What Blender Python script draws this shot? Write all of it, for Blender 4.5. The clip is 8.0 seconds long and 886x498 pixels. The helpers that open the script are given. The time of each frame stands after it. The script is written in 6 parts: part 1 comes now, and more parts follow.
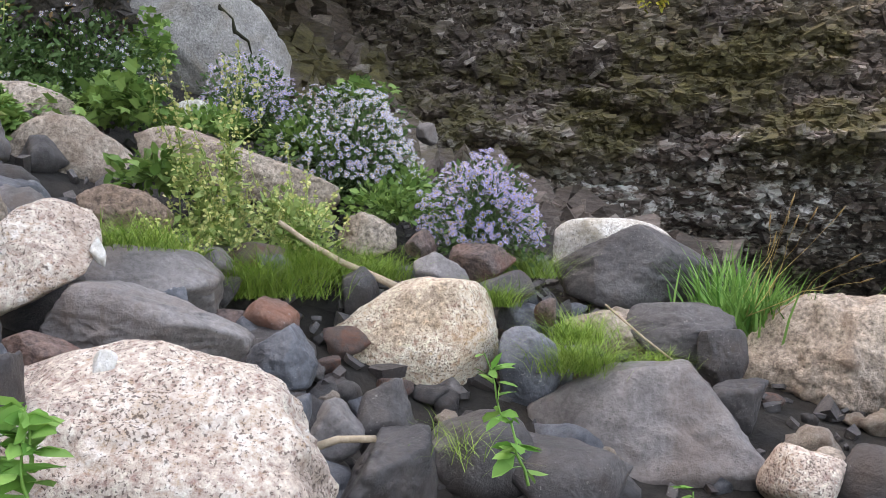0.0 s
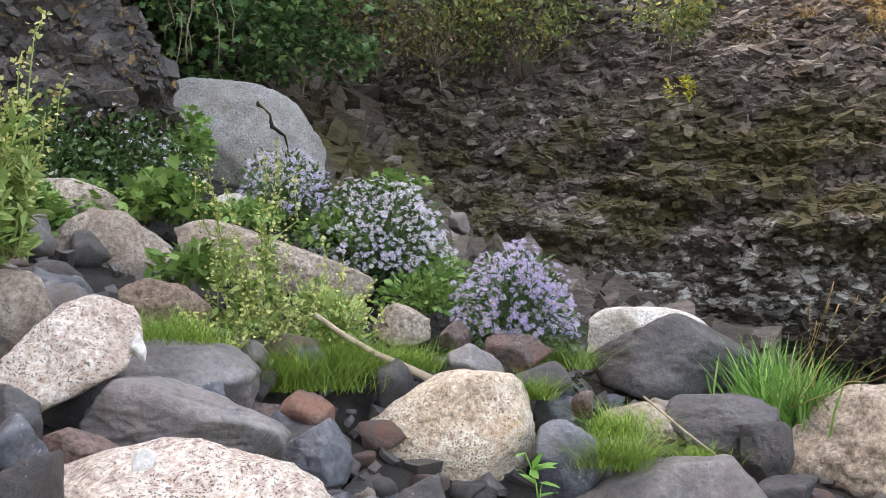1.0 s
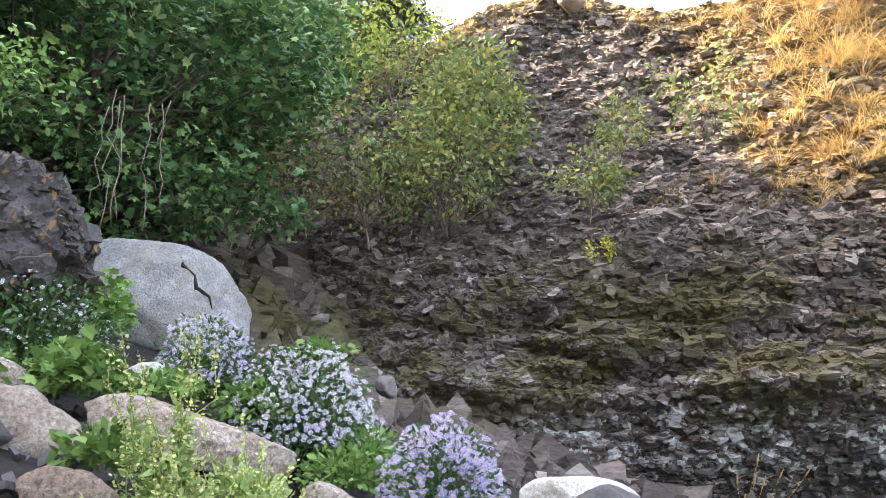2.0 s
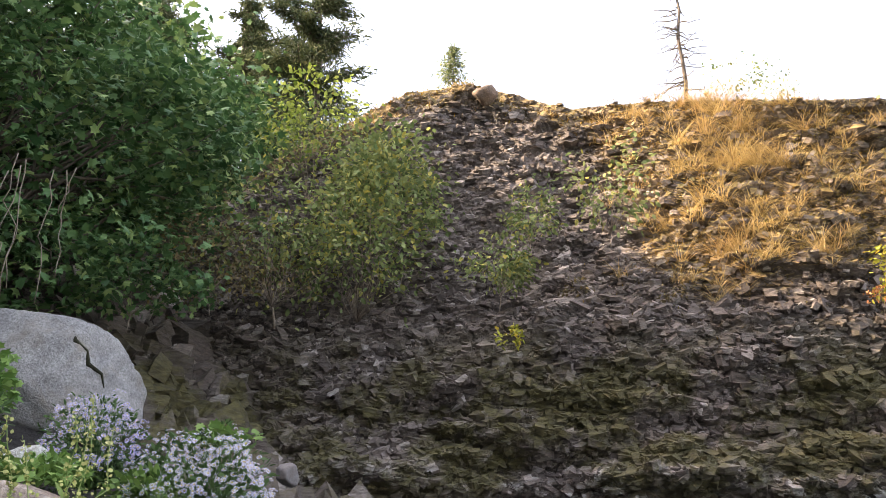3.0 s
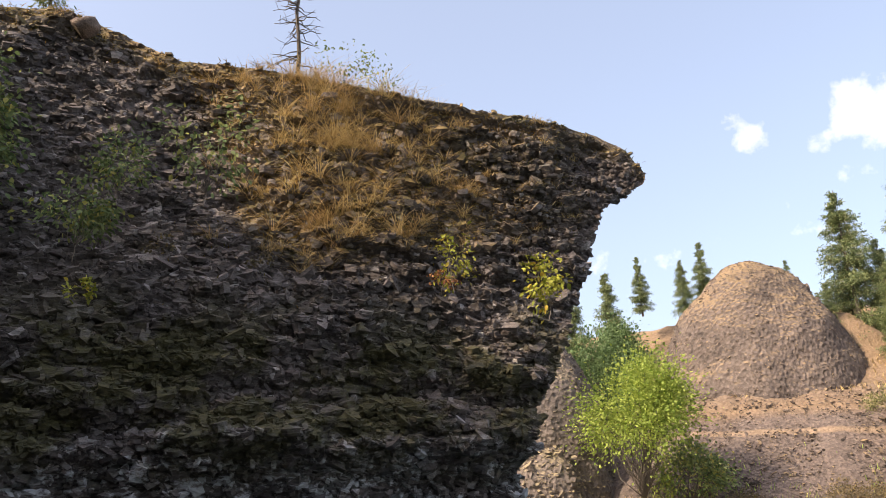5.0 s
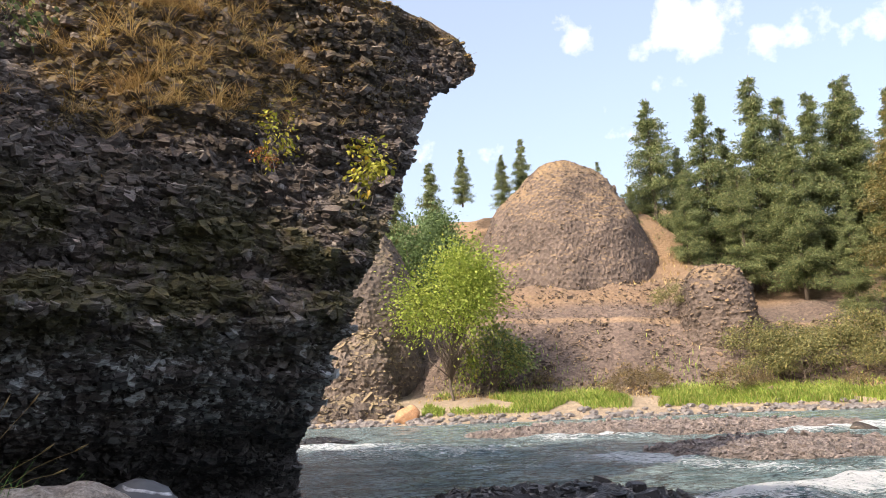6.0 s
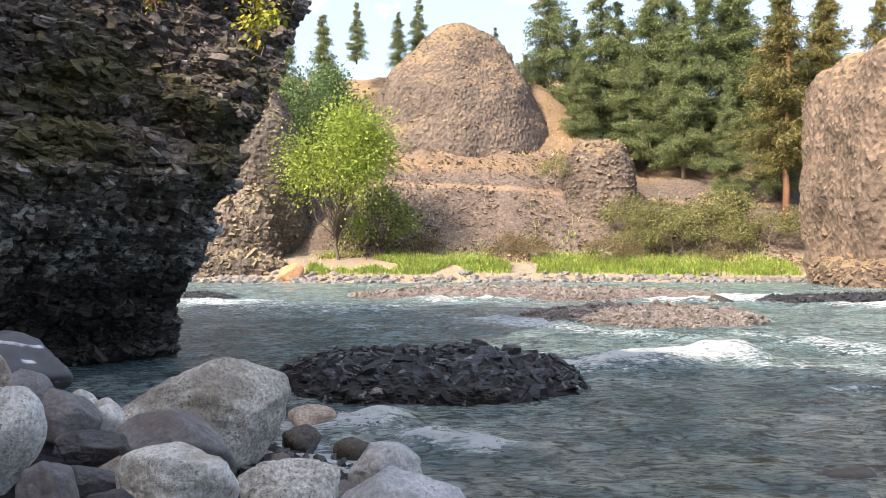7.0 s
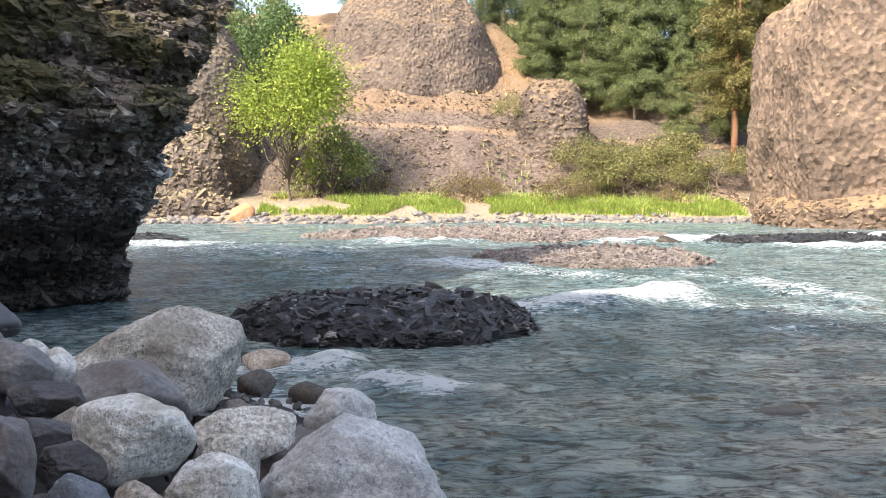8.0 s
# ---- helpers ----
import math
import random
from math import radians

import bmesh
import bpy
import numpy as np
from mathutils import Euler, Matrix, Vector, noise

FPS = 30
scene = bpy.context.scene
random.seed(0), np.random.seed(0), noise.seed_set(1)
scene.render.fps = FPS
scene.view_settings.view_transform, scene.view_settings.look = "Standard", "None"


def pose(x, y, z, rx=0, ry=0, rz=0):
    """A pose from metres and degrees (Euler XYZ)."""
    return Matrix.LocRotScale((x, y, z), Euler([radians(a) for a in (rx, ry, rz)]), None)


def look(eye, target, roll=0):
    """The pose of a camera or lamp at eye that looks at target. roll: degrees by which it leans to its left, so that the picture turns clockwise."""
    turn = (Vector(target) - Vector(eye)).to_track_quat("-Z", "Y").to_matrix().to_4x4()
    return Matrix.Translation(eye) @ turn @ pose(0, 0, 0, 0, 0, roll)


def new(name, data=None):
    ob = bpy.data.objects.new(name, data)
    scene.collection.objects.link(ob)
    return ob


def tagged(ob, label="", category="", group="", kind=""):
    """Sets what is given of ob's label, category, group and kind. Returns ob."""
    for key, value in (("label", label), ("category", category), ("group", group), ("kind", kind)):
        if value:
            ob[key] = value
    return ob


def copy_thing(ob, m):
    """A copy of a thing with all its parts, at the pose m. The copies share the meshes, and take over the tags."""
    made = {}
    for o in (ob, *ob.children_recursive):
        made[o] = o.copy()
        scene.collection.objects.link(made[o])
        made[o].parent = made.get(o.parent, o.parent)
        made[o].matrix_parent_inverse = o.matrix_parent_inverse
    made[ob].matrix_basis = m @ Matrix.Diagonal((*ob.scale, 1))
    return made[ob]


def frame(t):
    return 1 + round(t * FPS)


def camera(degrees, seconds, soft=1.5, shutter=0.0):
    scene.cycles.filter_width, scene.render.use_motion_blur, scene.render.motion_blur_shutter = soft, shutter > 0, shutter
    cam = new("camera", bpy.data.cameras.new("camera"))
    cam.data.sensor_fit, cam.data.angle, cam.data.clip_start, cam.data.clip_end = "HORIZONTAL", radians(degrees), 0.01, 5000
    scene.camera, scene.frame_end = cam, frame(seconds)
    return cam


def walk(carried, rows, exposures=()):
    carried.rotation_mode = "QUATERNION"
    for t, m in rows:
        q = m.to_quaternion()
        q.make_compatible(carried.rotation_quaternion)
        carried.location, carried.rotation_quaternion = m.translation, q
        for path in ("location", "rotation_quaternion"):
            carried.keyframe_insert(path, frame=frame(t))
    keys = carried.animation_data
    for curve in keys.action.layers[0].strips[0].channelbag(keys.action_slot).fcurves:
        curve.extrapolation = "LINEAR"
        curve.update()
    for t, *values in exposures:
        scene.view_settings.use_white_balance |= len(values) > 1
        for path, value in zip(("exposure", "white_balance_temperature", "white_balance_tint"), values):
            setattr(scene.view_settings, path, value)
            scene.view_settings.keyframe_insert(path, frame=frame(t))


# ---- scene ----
cam = camera(56.45, 8.0, soft=0.5)
PATH = [
    (0.0, pose(0.019, -0.292, 1.745, 89.26, -1.69, 61.00)),
    (0.5, pose(0.010, -0.309, 1.762, 92.17, -1.53, 62.80)),
    (1.0, pose(0.020, -0.319, 1.775, 95.17, -1.39, 63.13)),
    (1.5, pose(0.015, -0.326, 1.878, 101.41, -0.98, 61.69)),
    (2.0, pose(0.023, -0.304, 1.929, 105.53, -0.36, 58.34)),
    (2.2, pose(0.064, -0.312, 1.940, 107.25, -0.38, 56.68)),
    (3.3, pose(-0.097, -0.337, 1.985, 112.11, 0.00, 48.65)),
    (3.5, pose(-0.075, -0.334, 1.972, 111.98, 0.87, 45.66)),
    (4.0, pose(0.011, -0.171, 1.991, 110.80, 3.19, 33.70)),
    (4.2, pose(0.049, -0.141, 1.956, 110.33, 3.72, 29.75)),
    (5.3, pose(0.065, -0.201, 1.861, 107.30, 2.25, 21.31)),
    (5.5, pose(0.061, -0.166, 1.877, 105.39, 2.14, 18.58)),
    (6.0, pose(0.043, -0.042, 1.891, 100.12, 2.41, 11.21)),
    (6.5, pose(0.028, -0.002, 1.892, 95.72, 1.28, 6.57)),
    (7.0, pose(0.001, 0.047, 1.936, 90.38, 0.06, 3.25)),
    (7.5, pose(-0.010, 0.039, 1.973, 86.50, 0.21, 1.48)),
    (8.0, pose(0.000, 0.000, 2.000, 86.20, 0.00, 0.00)),
]
EXPOSURES = [(0.0, 3.1, 8300, 12), (1.0, 3.2, 8300, 12), (2.2, 3.65, 7400, 12), (3.5, 2.2, 8300, 16), (4.2, 1.55, 7300, 12), (5.5, 1.5, 7100, 14), (6.5, 1.65, 6900, 11), (8.0, 2.05, 6700, 8)]
walk(cam, PATH, EXPOSURES)

# ---- world and sun ----
SUN_FROM = Vector((-0.47, -0.64, 0.60)).normalized()   # towards the sun


def make_world():
    w = bpy.data.worlds.new("sky")
    scene.world = w
    w.use_nodes = True
    nt = w.node_tree
    nt.nodes.clear()
    out = nt.nodes.new("ShaderNodeOutputWorld")
    bg = nt.nodes.new("ShaderNodeBackground")
    sky = nt.nodes.new("ShaderNodeTexSky")
    sky.sky_type = "NISHITA"
    sky.sun_disc = False
    sky.sun_elevation = math.asin(SUN_FROM.z)
    sky.sun_rotation = math.atan2(SUN_FROM.x, SUN_FROM.y)
    sky.dust_density = 4.5
    sky.air_density = 1.0
    sky.ozone_density = 1.2
    # a few small cumulus heads low over the far shore, ragged by noise
    tc = nt.nodes.new("ShaderNodeTexCoord")
    nz = nt.nodes.new("ShaderNodeTexNoise")
    nz.inputs["Scale"].default_value = 17.0
    nz.inputs["Detail"].default_value = 8
    nz.inputs["Roughness"].default_value = 0.58
    nt.links.new(tc.outputs["Generated"], nz.inputs["Vector"])
    near = None
    for heading, height, wide, tall, k in ((0.0, 23.5, 2.4, 1.9, 1.0), (-8.3, 23.2, 4.2, 2.4, 1.05), (-13.0, 21.8, 4.0, 2.0, 1.0), (-5.0, 19.8, 4.5, 1.8, 0.72),
                                           (6.0, 16.8, 5.0, 1.8, 0.70), (12.5, 17.0, 3.0, 3.0, 0.72), (-1.0, 17.0, 6.0, 1.5, 0.68), (-20.0, 21.0, 4.0, 2.2, 0.9)):
        h, e = radians(heading), radians(height)
        sub = nt.nodes.new("ShaderNodeVectorMath")
        sub.operation = "SUBTRACT"
        sub.inputs[1].default_value = (-math.sin(h) * math.cos(e), math.cos(h) * math.cos(e), math.sin(e))
        nt.links.new(tc.outputs["Generated"], sub.inputs[0])
        sc = nt.nodes.new("ShaderNodeVectorMath")
        sc.operation = "MULTIPLY"
        sc.inputs[1].default_value = (1 / radians(wide), 1 / radians(wide), 1 / radians(tall))
        nt.links.new(sub.outputs[0], sc.inputs[0])
        ln = nt.nodes.new("ShaderNodeVectorMath")
        ln.operation = "LENGTH"
        nt.links.new(sc.outputs[0], ln.inputs[0])
        v = nt.nodes.new("ShaderNodeMapRange")
        v.inputs["From Min"].default_value, v.inputs["From Max"].default_value = 0.0, 2.1
        v.inputs["To Min"].default_value, v.inputs["To Max"].default_value = k, 0.0
        nt.links.new(ln.outputs["Value"], v.inputs["Value"])
        if near is None:
            near = v.outputs["Result"]
        else:
            mxm = nt.nodes.new("ShaderNodeMath")
            mxm.operation = "MAXIMUM"
            nt.links.new(near, mxm.inputs[0])
            nt.links.new(v.outputs["Result"], mxm.inputs[1])
            near = mxm.outputs[0]
    both = nt.nodes.new("ShaderNodeMath")
    both.operation = "ADD"
    nt.links.new(near, both.inputs[0])
    rag = nt.nodes.new("ShaderNodeMath")
    rag.operation = "MULTIPLY"
    rag.inputs[1].default_value = 1.5
    nt.links.new(nz.outputs["Fac"], rag.inputs[0])
    nt.links.new(rag.outputs[0], both.inputs[1])
    rp = nt.nodes.new("ShaderNodeValToRGB")
    rp.color_ramp.elements[0].position, rp.color_ramp.elements[1].position = 0.70, 0.96
    fit = nt.nodes.new("ShaderNodeMath")
    fit.operation = "MULTIPLY"
    fit.inputs[1].default_value = 0.5
    nt.links.new(both.outputs[0], fit.inputs[0])
    nt.links.new(fit.outputs[0], rp.inputs["Fac"])
    mx = nt.nodes.new("ShaderNodeMixRGB")
    mx.inputs[2].default_value = (4.5, 4.4, 4.6, 1)
    nt.links.new(rp.outputs["Color"], mx.inputs[0])
    hazy = nt.nodes.new("ShaderNodeMixRGB")   # late-summer smoke haze
    hazy.inputs[0].default_value = 0.38
    hazy.inputs[2].default_value = (1.55, 1.7, 2.15, 1)
    nt.links.new(sky.outputs["Color"], hazy.inputs[1])
    nt.links.new(hazy.outputs[0], mx.inputs[1])
    nt.links.new(mx.outputs["Color"], bg.inputs["Color"])
    nt.links.new(bg.outputs["Background"], out.inputs["Surface"])
    bg.inputs["Strength"].default_value = 0.15


make_world()
sun = new("sun", bpy.data.lights.new("sun", "SUN"))
sun.data.energy, sun.data.angle, sun.data.color = 1.95, radians(0.6), (1.0, 0.90, 0.76)
sun.matrix_world = look(SUN_FROM * 60, (0, 0, 0))


# ---- materials ----
def node_mat(name):
    m = bpy.data.materials.new(name)
    m.use_nodes = True
    nt = m.node_tree
    b = nt.nodes["Principled BSDF"]
    return m, nt, b


def tex(nt, kind, scale, vector, **inputs):
    n = nt.nodes.new(kind)
    n.inputs["Scale"].default_value = scale
    for k, v in inputs.items():
        n.inputs[k].default_value = v
    nt.links.new(vector, n.inputs["Vector"])
    return n


def ramp(nt, fac, stops):
    r = nt.nodes.new("ShaderNodeValToRGB")
    e = r.color_ramp.elements
    while len(e) < len(stops):
        e.new(0.5)
    for i, (p, c) in enumerate(stops):
        e[i].position = p
        e[i].color = (*c, 1) if len(c) == 3 else c
    nt.links.new(fac, r.inputs["Fac"])
    return r.outputs["Color"]


def grey(v):
    return (v, v, v)


def mix(nt, fac, a, b, blend="MIX"):
    m = nt.nodes.new("ShaderNodeMixRGB")
    m.blend_type = blend
    for i, v in enumerate((fac, a, b)):
        if isinstance(v, (int, float)):
            m.inputs[i].default_value = v
        elif isinstance(v, tuple):
            m.inputs[i].default_value = (*v, 1)
        else:
            nt.links.new(v, m.inputs[i])
    return m.outputs["Color"]


def math_node(nt, op, a, b=0.0):
    m = nt.nodes.new("ShaderNodeMath")
    m.operation = op
    for i, v in enumerate((a, b)):
        if isinstance(v, (int, float)):
            m.inputs[i].default_value = v
        else:
            nt.links.new(v, m.inputs[i])
    return m.outputs[0]


def coords(nt, world=False):
    """Object coordinates shifted by the object's own random number, or world positions."""
    if world:
        return nt.nodes.new("ShaderNodeNewGeometry").outputs["Position"]
    tc = nt.nodes.new("ShaderNodeTexCoord")
    oi = nt.nodes.new("ShaderNodeObjectInfo")
    sc = math_node(nt, "MULTIPLY", oi.outputs["Random"], 37.0)
    add = nt.nodes.new("ShaderNodeVectorMath")
    add.operation = "ADD"
    nt.links.new(tc.outputs["Object"], add.inputs[0])
    nt.links.new(sc, add.inputs[1])
    return add.outputs[0]


def bump(nt, b, height, strength, distance):
    n = nt.nodes.new("ShaderNodeBump")
    n.inputs["Strength"].default_value = strength
    n.inputs["Distance"].default_value = distance
    nt.links.new(height, n.inputs["Height"])
    nt.links.new(n.outputs["Normal"], b.inputs["Normal"])


def stone(name, dark, light, speck=None, speck_scale=60.0, speck_amount=0.5, rough=0.85, grain=9.0, stain=None, relief=0.02, gritty=0.75):
    """Boulder stone: broad colour patches, grain, mineral specks, stains and fine relief."""
    m, nt, b = node_mat(name)
    v = coords(nt)
    big = tex(nt, "ShaderNodeTexNoise", 2.2, v, Detail=5.0, Roughness=0.6)
    fine = tex(nt, "ShaderNodeTexNoise", grain * 4, v, Detail=6.0, Roughness=0.7)
    mid = tex(nt, "ShaderNodeTexNoise", 7.0, v, Detail=8.0, Roughness=0.7, Distortion=0.4)
    c = ramp(nt, mix(nt, 0.45, big.outputs["Fac"], mid.outputs["Fac"]), [(0.36, dark), (0.62, light)])
    c = mix(nt, gritty, c, ramp(nt, fine.outputs["Fac"], [(0.34, grey(0.12)), (0.66, grey(0.92))]), "OVERLAY")
    if stain:
        st = tex(nt, "ShaderNodeTexNoise", 1.6, v, Detail=4.0, Roughness=0.65, Distortion=0.6)
        c = mix(nt, ramp(nt, st.outputs["Fac"], [(0.52, grey(0)), (0.66, grey(0.7))]), c, stain)
    if speck:
        sp = tex(nt, "ShaderNodeTexNoise", speck_scale, v, Detail=2.5, Roughness=0.6)
        patchy = tex(nt, "ShaderNodeTexNoise", 5.0, v, Detail=3.0)
        k = math_node(nt, "ADD", sp.outputs["Fac"], math_node(nt, "MULTIPLY", patchy.outputs["Fac"], 0.25))
        hit = ramp(nt, k, [(0.83 - 0.24 * speck_amount, grey(0)), (0.87 - 0.24 * speck_amount, grey(1))])
        c = mix(nt, math_node(nt, "MULTIPLY", hit, 0.8), c, speck)
    nt.links.new(c, b.inputs["Base Color"])
    b.inputs["Roughness"].default_value = rough
    h = mix(nt, 0.5, fine.outputs["Fac"], tex(nt, "ShaderNodeTexNoise", grain, v, Detail=8.0, Roughness=0.65).outputs["Fac"])
    bump(nt, b, mix(nt, 0.4, h, mid.outputs["Fac"]), 1.0, relief * 2.2)
    return m


def leafy(name, c1, c2, rough=0.6, see_through=0.25, c3=None):
    """Leaves: each one its own tint, a little light passing through."""
    m, nt, b = node_mat(name)
    g = nt.nodes.new("ShaderNodeNewGeometry")
    stops = [(0.0, c1), (0.75, c2), (1.0, c3 or c2)]
    c = ramp(nt, g.outputs["Random Per Island"], stops)
    nz = tex(nt, "ShaderNodeTexNoise", 1.3, g.outputs["Position"], Detail=3.0)
    c = mix(nt, 0.35, c, ramp(nt, nz.outputs["Fac"], [(0.3, grey(0.15)), (0.7, grey(0.85))]), "OVERLAY")
    nt.links.new(c, b.inputs["Base Color"])
    b.inputs["Roughness"].default_value = rough
    b.inputs["Specular IOR Level"].default_value = 0.25
    tr = nt.nodes.new("ShaderNodeBsdfTranslucent")
    nt.links.new(c, tr.inputs["Color"])
    ms = nt.nodes.new("ShaderNodeMixShader")
    ms.inputs[0].default_value = see_through
    nt.links.new(b.outputs[0], ms.inputs[1])
    nt.links.new(tr.outputs[0], ms.inputs[2])
    nt.links.new(ms.outputs[0], nt.nodes["Material Output"].inputs["Surface"])
    return m


def bark(name, c1, c2):
    m, nt, b = node_mat(name)
    v = coords(nt)
    nz = tex(nt, "ShaderNodeTexNoise", 14.0, v, Detail=6.0, Roughness=0.7)
    nt.links.new(ramp(nt, nz.outputs["Fac"], [(0.3, c1), (0.7, c2)]), b.inputs["Base Color"])
    b.inputs["Roughness"].default_value = 0.9
    bump(nt, b, nz.outputs["Fac"], 0.8, 0.02)
    return m


M_GRANITE = stone("pink_granite", (0.42, 0.33, 0.28), (0.74, 0.65, 0.57), (0.07, 0.045, 0.038), 95, 0.55, stain=(0.36, 0.25, 0.19))
M_CREAM = stone("cream_granite", (0.44, 0.33, 0.23), (0.78, 0.69, 0.57), (0.10, 0.065, 0.04), 100, 0.52, stain=(0.40, 0.23, 0.11))
M_TAN = stone("tan_stone", (0.24, 0.19, 0.15), (0.45, 0.385, 0.325), (0.12, 0.09, 0.07), 90, 0.22, stain=(0.19, 0.13, 0.095))
M_BROWN = stone("brown_stone", (0.16, 0.11, 0.08), (0.27, 0.20, 0.16), (0.07, 0.05, 0.04), 60, 0.3)
M_BASALT = stone("dark_basalt", (0.026, 0.025, 0.028), (0.10, 0.094, 0.096), (0.24, 0.23, 0.22), 70, 0.12, rough=0.5, stain=(0.06, 0.045, 0.04), gritty=0.4, relief=0.012)
M_SLATE = stone("blue_basalt", (0.055, 0.062, 0.075), (0.16, 0.17, 0.195), (0.35, 0.35, 0.35), 60, 0.16, rough=0.5, gritty=0.4, relief=0.012)
M_GREY = stone("grey_stone", (0.095, 0.088, 0.088), (0.235, 0.22, 0.22), (0.08, 0.075, 0.07), 80, 0.16, rough=0.58, stain=(0.15, 0.115, 0.10), gritty=0.38, relief=0.011)
M_PALE = stone("pale_grey_stone", (0.43, 0.415, 0.385), (0.76, 0.735, 0.69), (0.12, 0.12, 0.115), 70, 0.36, stain=(0.33, 0.29, 0.22))
M_RED = stone("red_basalt", (0.10, 0.085, 0.085), (0.19, 0.12, 0.10), (0.3, 0.27, 0.25), 60, 0.1, rough=0.65, stain=(0.24, 0.10, 0.06))
M_WET = stone("wet_stone", (0.03, 0.028, 0.025), (0.09, 0.07, 0.05), rough=0.18)
M_WOOD = bark("driftwood", (0.30, 0.23, 0.16), (0.52, 0.43, 0.32))
M_BARK = bark("dark_bark", (0.07, 0.055, 0.045), (0.16, 0.13, 0.105))
M_PINEBARK = bark("pine_bark", (0.17, 0.085, 0.05), (0.33, 0.17, 0.10))
M_TWIG = bark("twig", (0.17, 0.13, 0.10), (0.34, 0.28, 0.23))
L_ASTER = leafy("aster_leaf", (0.045, 0.10, 0.03), (0.11, 0.19, 0.07))
L_WEED = leafy("weed_leaf", (0.17, 0.27, 0.07), (0.36, 0.45, 0.18))
L_BUD = leafy("yellow_bud", (0.33, 0.38, 0.12), (0.58, 0.58, 0.25))
L_SEDGE = leafy("sedge_blade", (0.10, 0.20, 0.03), (0.26, 0.38, 0.08))
L_REED = leafy("reed_blade", (0.07, 0.20, 0.04), (0.22, 0.40, 0.11))
L_PETAL = leafy("lilac_petal", (0.40, 0.36, 0.66), (0.66, 0.62, 0.86), see_through=0.35)
L_PETALW = leafy("white_petal", (0.50, 0.48, 0.74), (0.80, 0.79, 0.90), see_through=0.35)
L_EYE = leafy("flower_eye", (0.55, 0.40, 0.05), (0.75, 0.60, 0.10))
L_MAPLE = leafy("maple_leaf", (0.038, 0.10, 0.036), (0.115, 0.215, 0.078), rough=0.42, c3=(0.25, 0.34, 0.12))
L_SHRUB = leafy("shrub_leaf", (0.10, 0.15, 0.055), (0.27, 0.32, 0.13), see_through=0.35, c3=(0.44, 0.38, 0.09))
L_DRYSHRUB = leafy("dry_shrub_leaf", (0.10, 0.085, 0.05), (0.20, 0.15, 0.08), c3=(0.30, 0.22, 0.08))
L_YELLOW = leafy("yellow_leaf", (0.24, 0.27, 0.04), (0.46, 0.44, 0.08), c3=(0.55, 0.36, 0.05))
L_RUST = leafy("rust_leaf", (0.30, 0.12, 0.06), (0.45, 0.22, 0.10))
L_LIME = leafy("lime_leaf", (0.17, 0.25, 0.04), (0.38, 0.44, 0.10), see_through=0.4)
L_PINE = leafy("pine_needles", (0.10, 0.14, 0.065), (0.24, 0.285, 0.13), see_through=0.4, c3=(0.36, 0.36, 0.18))
L_OLIVE = leafy("olive_needles", (0.12, 0.12, 0.045), (0.24, 0.215, 0.085), see_through=0.3, c3=(0.33, 0.25, 0.10))
L_STRAW = leafy("straw", (0.34, 0.23, 0.095), (0.66, 0.50, 0.25), see_through=0.3)
L_FARGRASS = leafy("bank_grass", (0.17, 0.29, 0.05), (0.40, 0.48, 0.12), see_through=0.35, c3=(0.55, 0.48, 0.2))
L_FARSHRUB = leafy("bank_shrub_leaf", (0.12, 0.13, 0.055), (0.26, 0.26, 0.115), see_through=0.3, c3=(0.40, 0.33, 0.13))
L_GULLY = leafy("gully_leaf", (0.07, 0.12, 0.05), (0.17, 0.24, 0.10), see_through=0.3)
L_OCHRE = leafy("ochre_moss", (0.16, 0.105, 0.022), (0.36, 0.225, 0.055), see_through=0.25, c3=(0.50, 0.35, 0.15))
L_OLIVEMOSS = leafy("olive_moss", (0.08, 0.075, 0.015), (0.19, 0.16, 0.035), see_through=0.2, c3=(0.30, 0.22, 0.05))
L_FIR = leafy("fir_needles", (0.045, 0.065, 0.032), (0.10, 0.125, 0.06), see_through=0.2, c3=(0.15, 0.16, 0.08))
L_NETTLE = leafy("fresh_leaf", (0.12, 0.30, 0.06), (0.25, 0.45, 0.12), see_through=0.35)


# ---- mesh helpers ----
def mesh_from(name, verts, faces, material, smooth=False):
    me = bpy.data.meshes.new(name)
    me.from_pydata([tuple(map(float, v)) for v in verts] if not isinstance(verts, np.ndarray) else verts.tolist(), [],
                   faces if not isinstance(faces, np.ndarray) else faces.tolist())
    for m in (material if isinstance(material, (list, tuple)) else [material]):
        me.materials.append(m)
    if smooth:
        me.polygons.foreach_set("use_smooth", [True] * len(me.polygons))
    me.update()
    return me


def part(name, me, parent, label=""):
    ob = new(name, me)
    ob.parent = parent
    return tagged(ob, label)


def thing(name, label, category, group="", kind="", at=None):
    ob = new(name)
    ob.empty_display_size = 0.2
    if at is not None:
        ob.matrix_world = at if isinstance(at, Matrix) else Matrix.Translation(at)
    return tagged(ob, label, category, group, kind)


def sstep(a, b, x):
    t = np.clip((x - a) / (b - a), 0, 1)
    return t * t * (3 - 2 * t)


def vnoise(p, scale, seed=0.0, octaves=3):
    """Fractal noise at the rows of p, about -1 to 1."""
    out = np.zeros(len(p))
    q = p * scale + np.array([seed, seed * 1.7, -seed])
    for i, v in enumerate(q.tolist()):
        out[i] = noise.fractal(v, 1.0, 2.0, octaves)
    return out


_SPHERES = {}


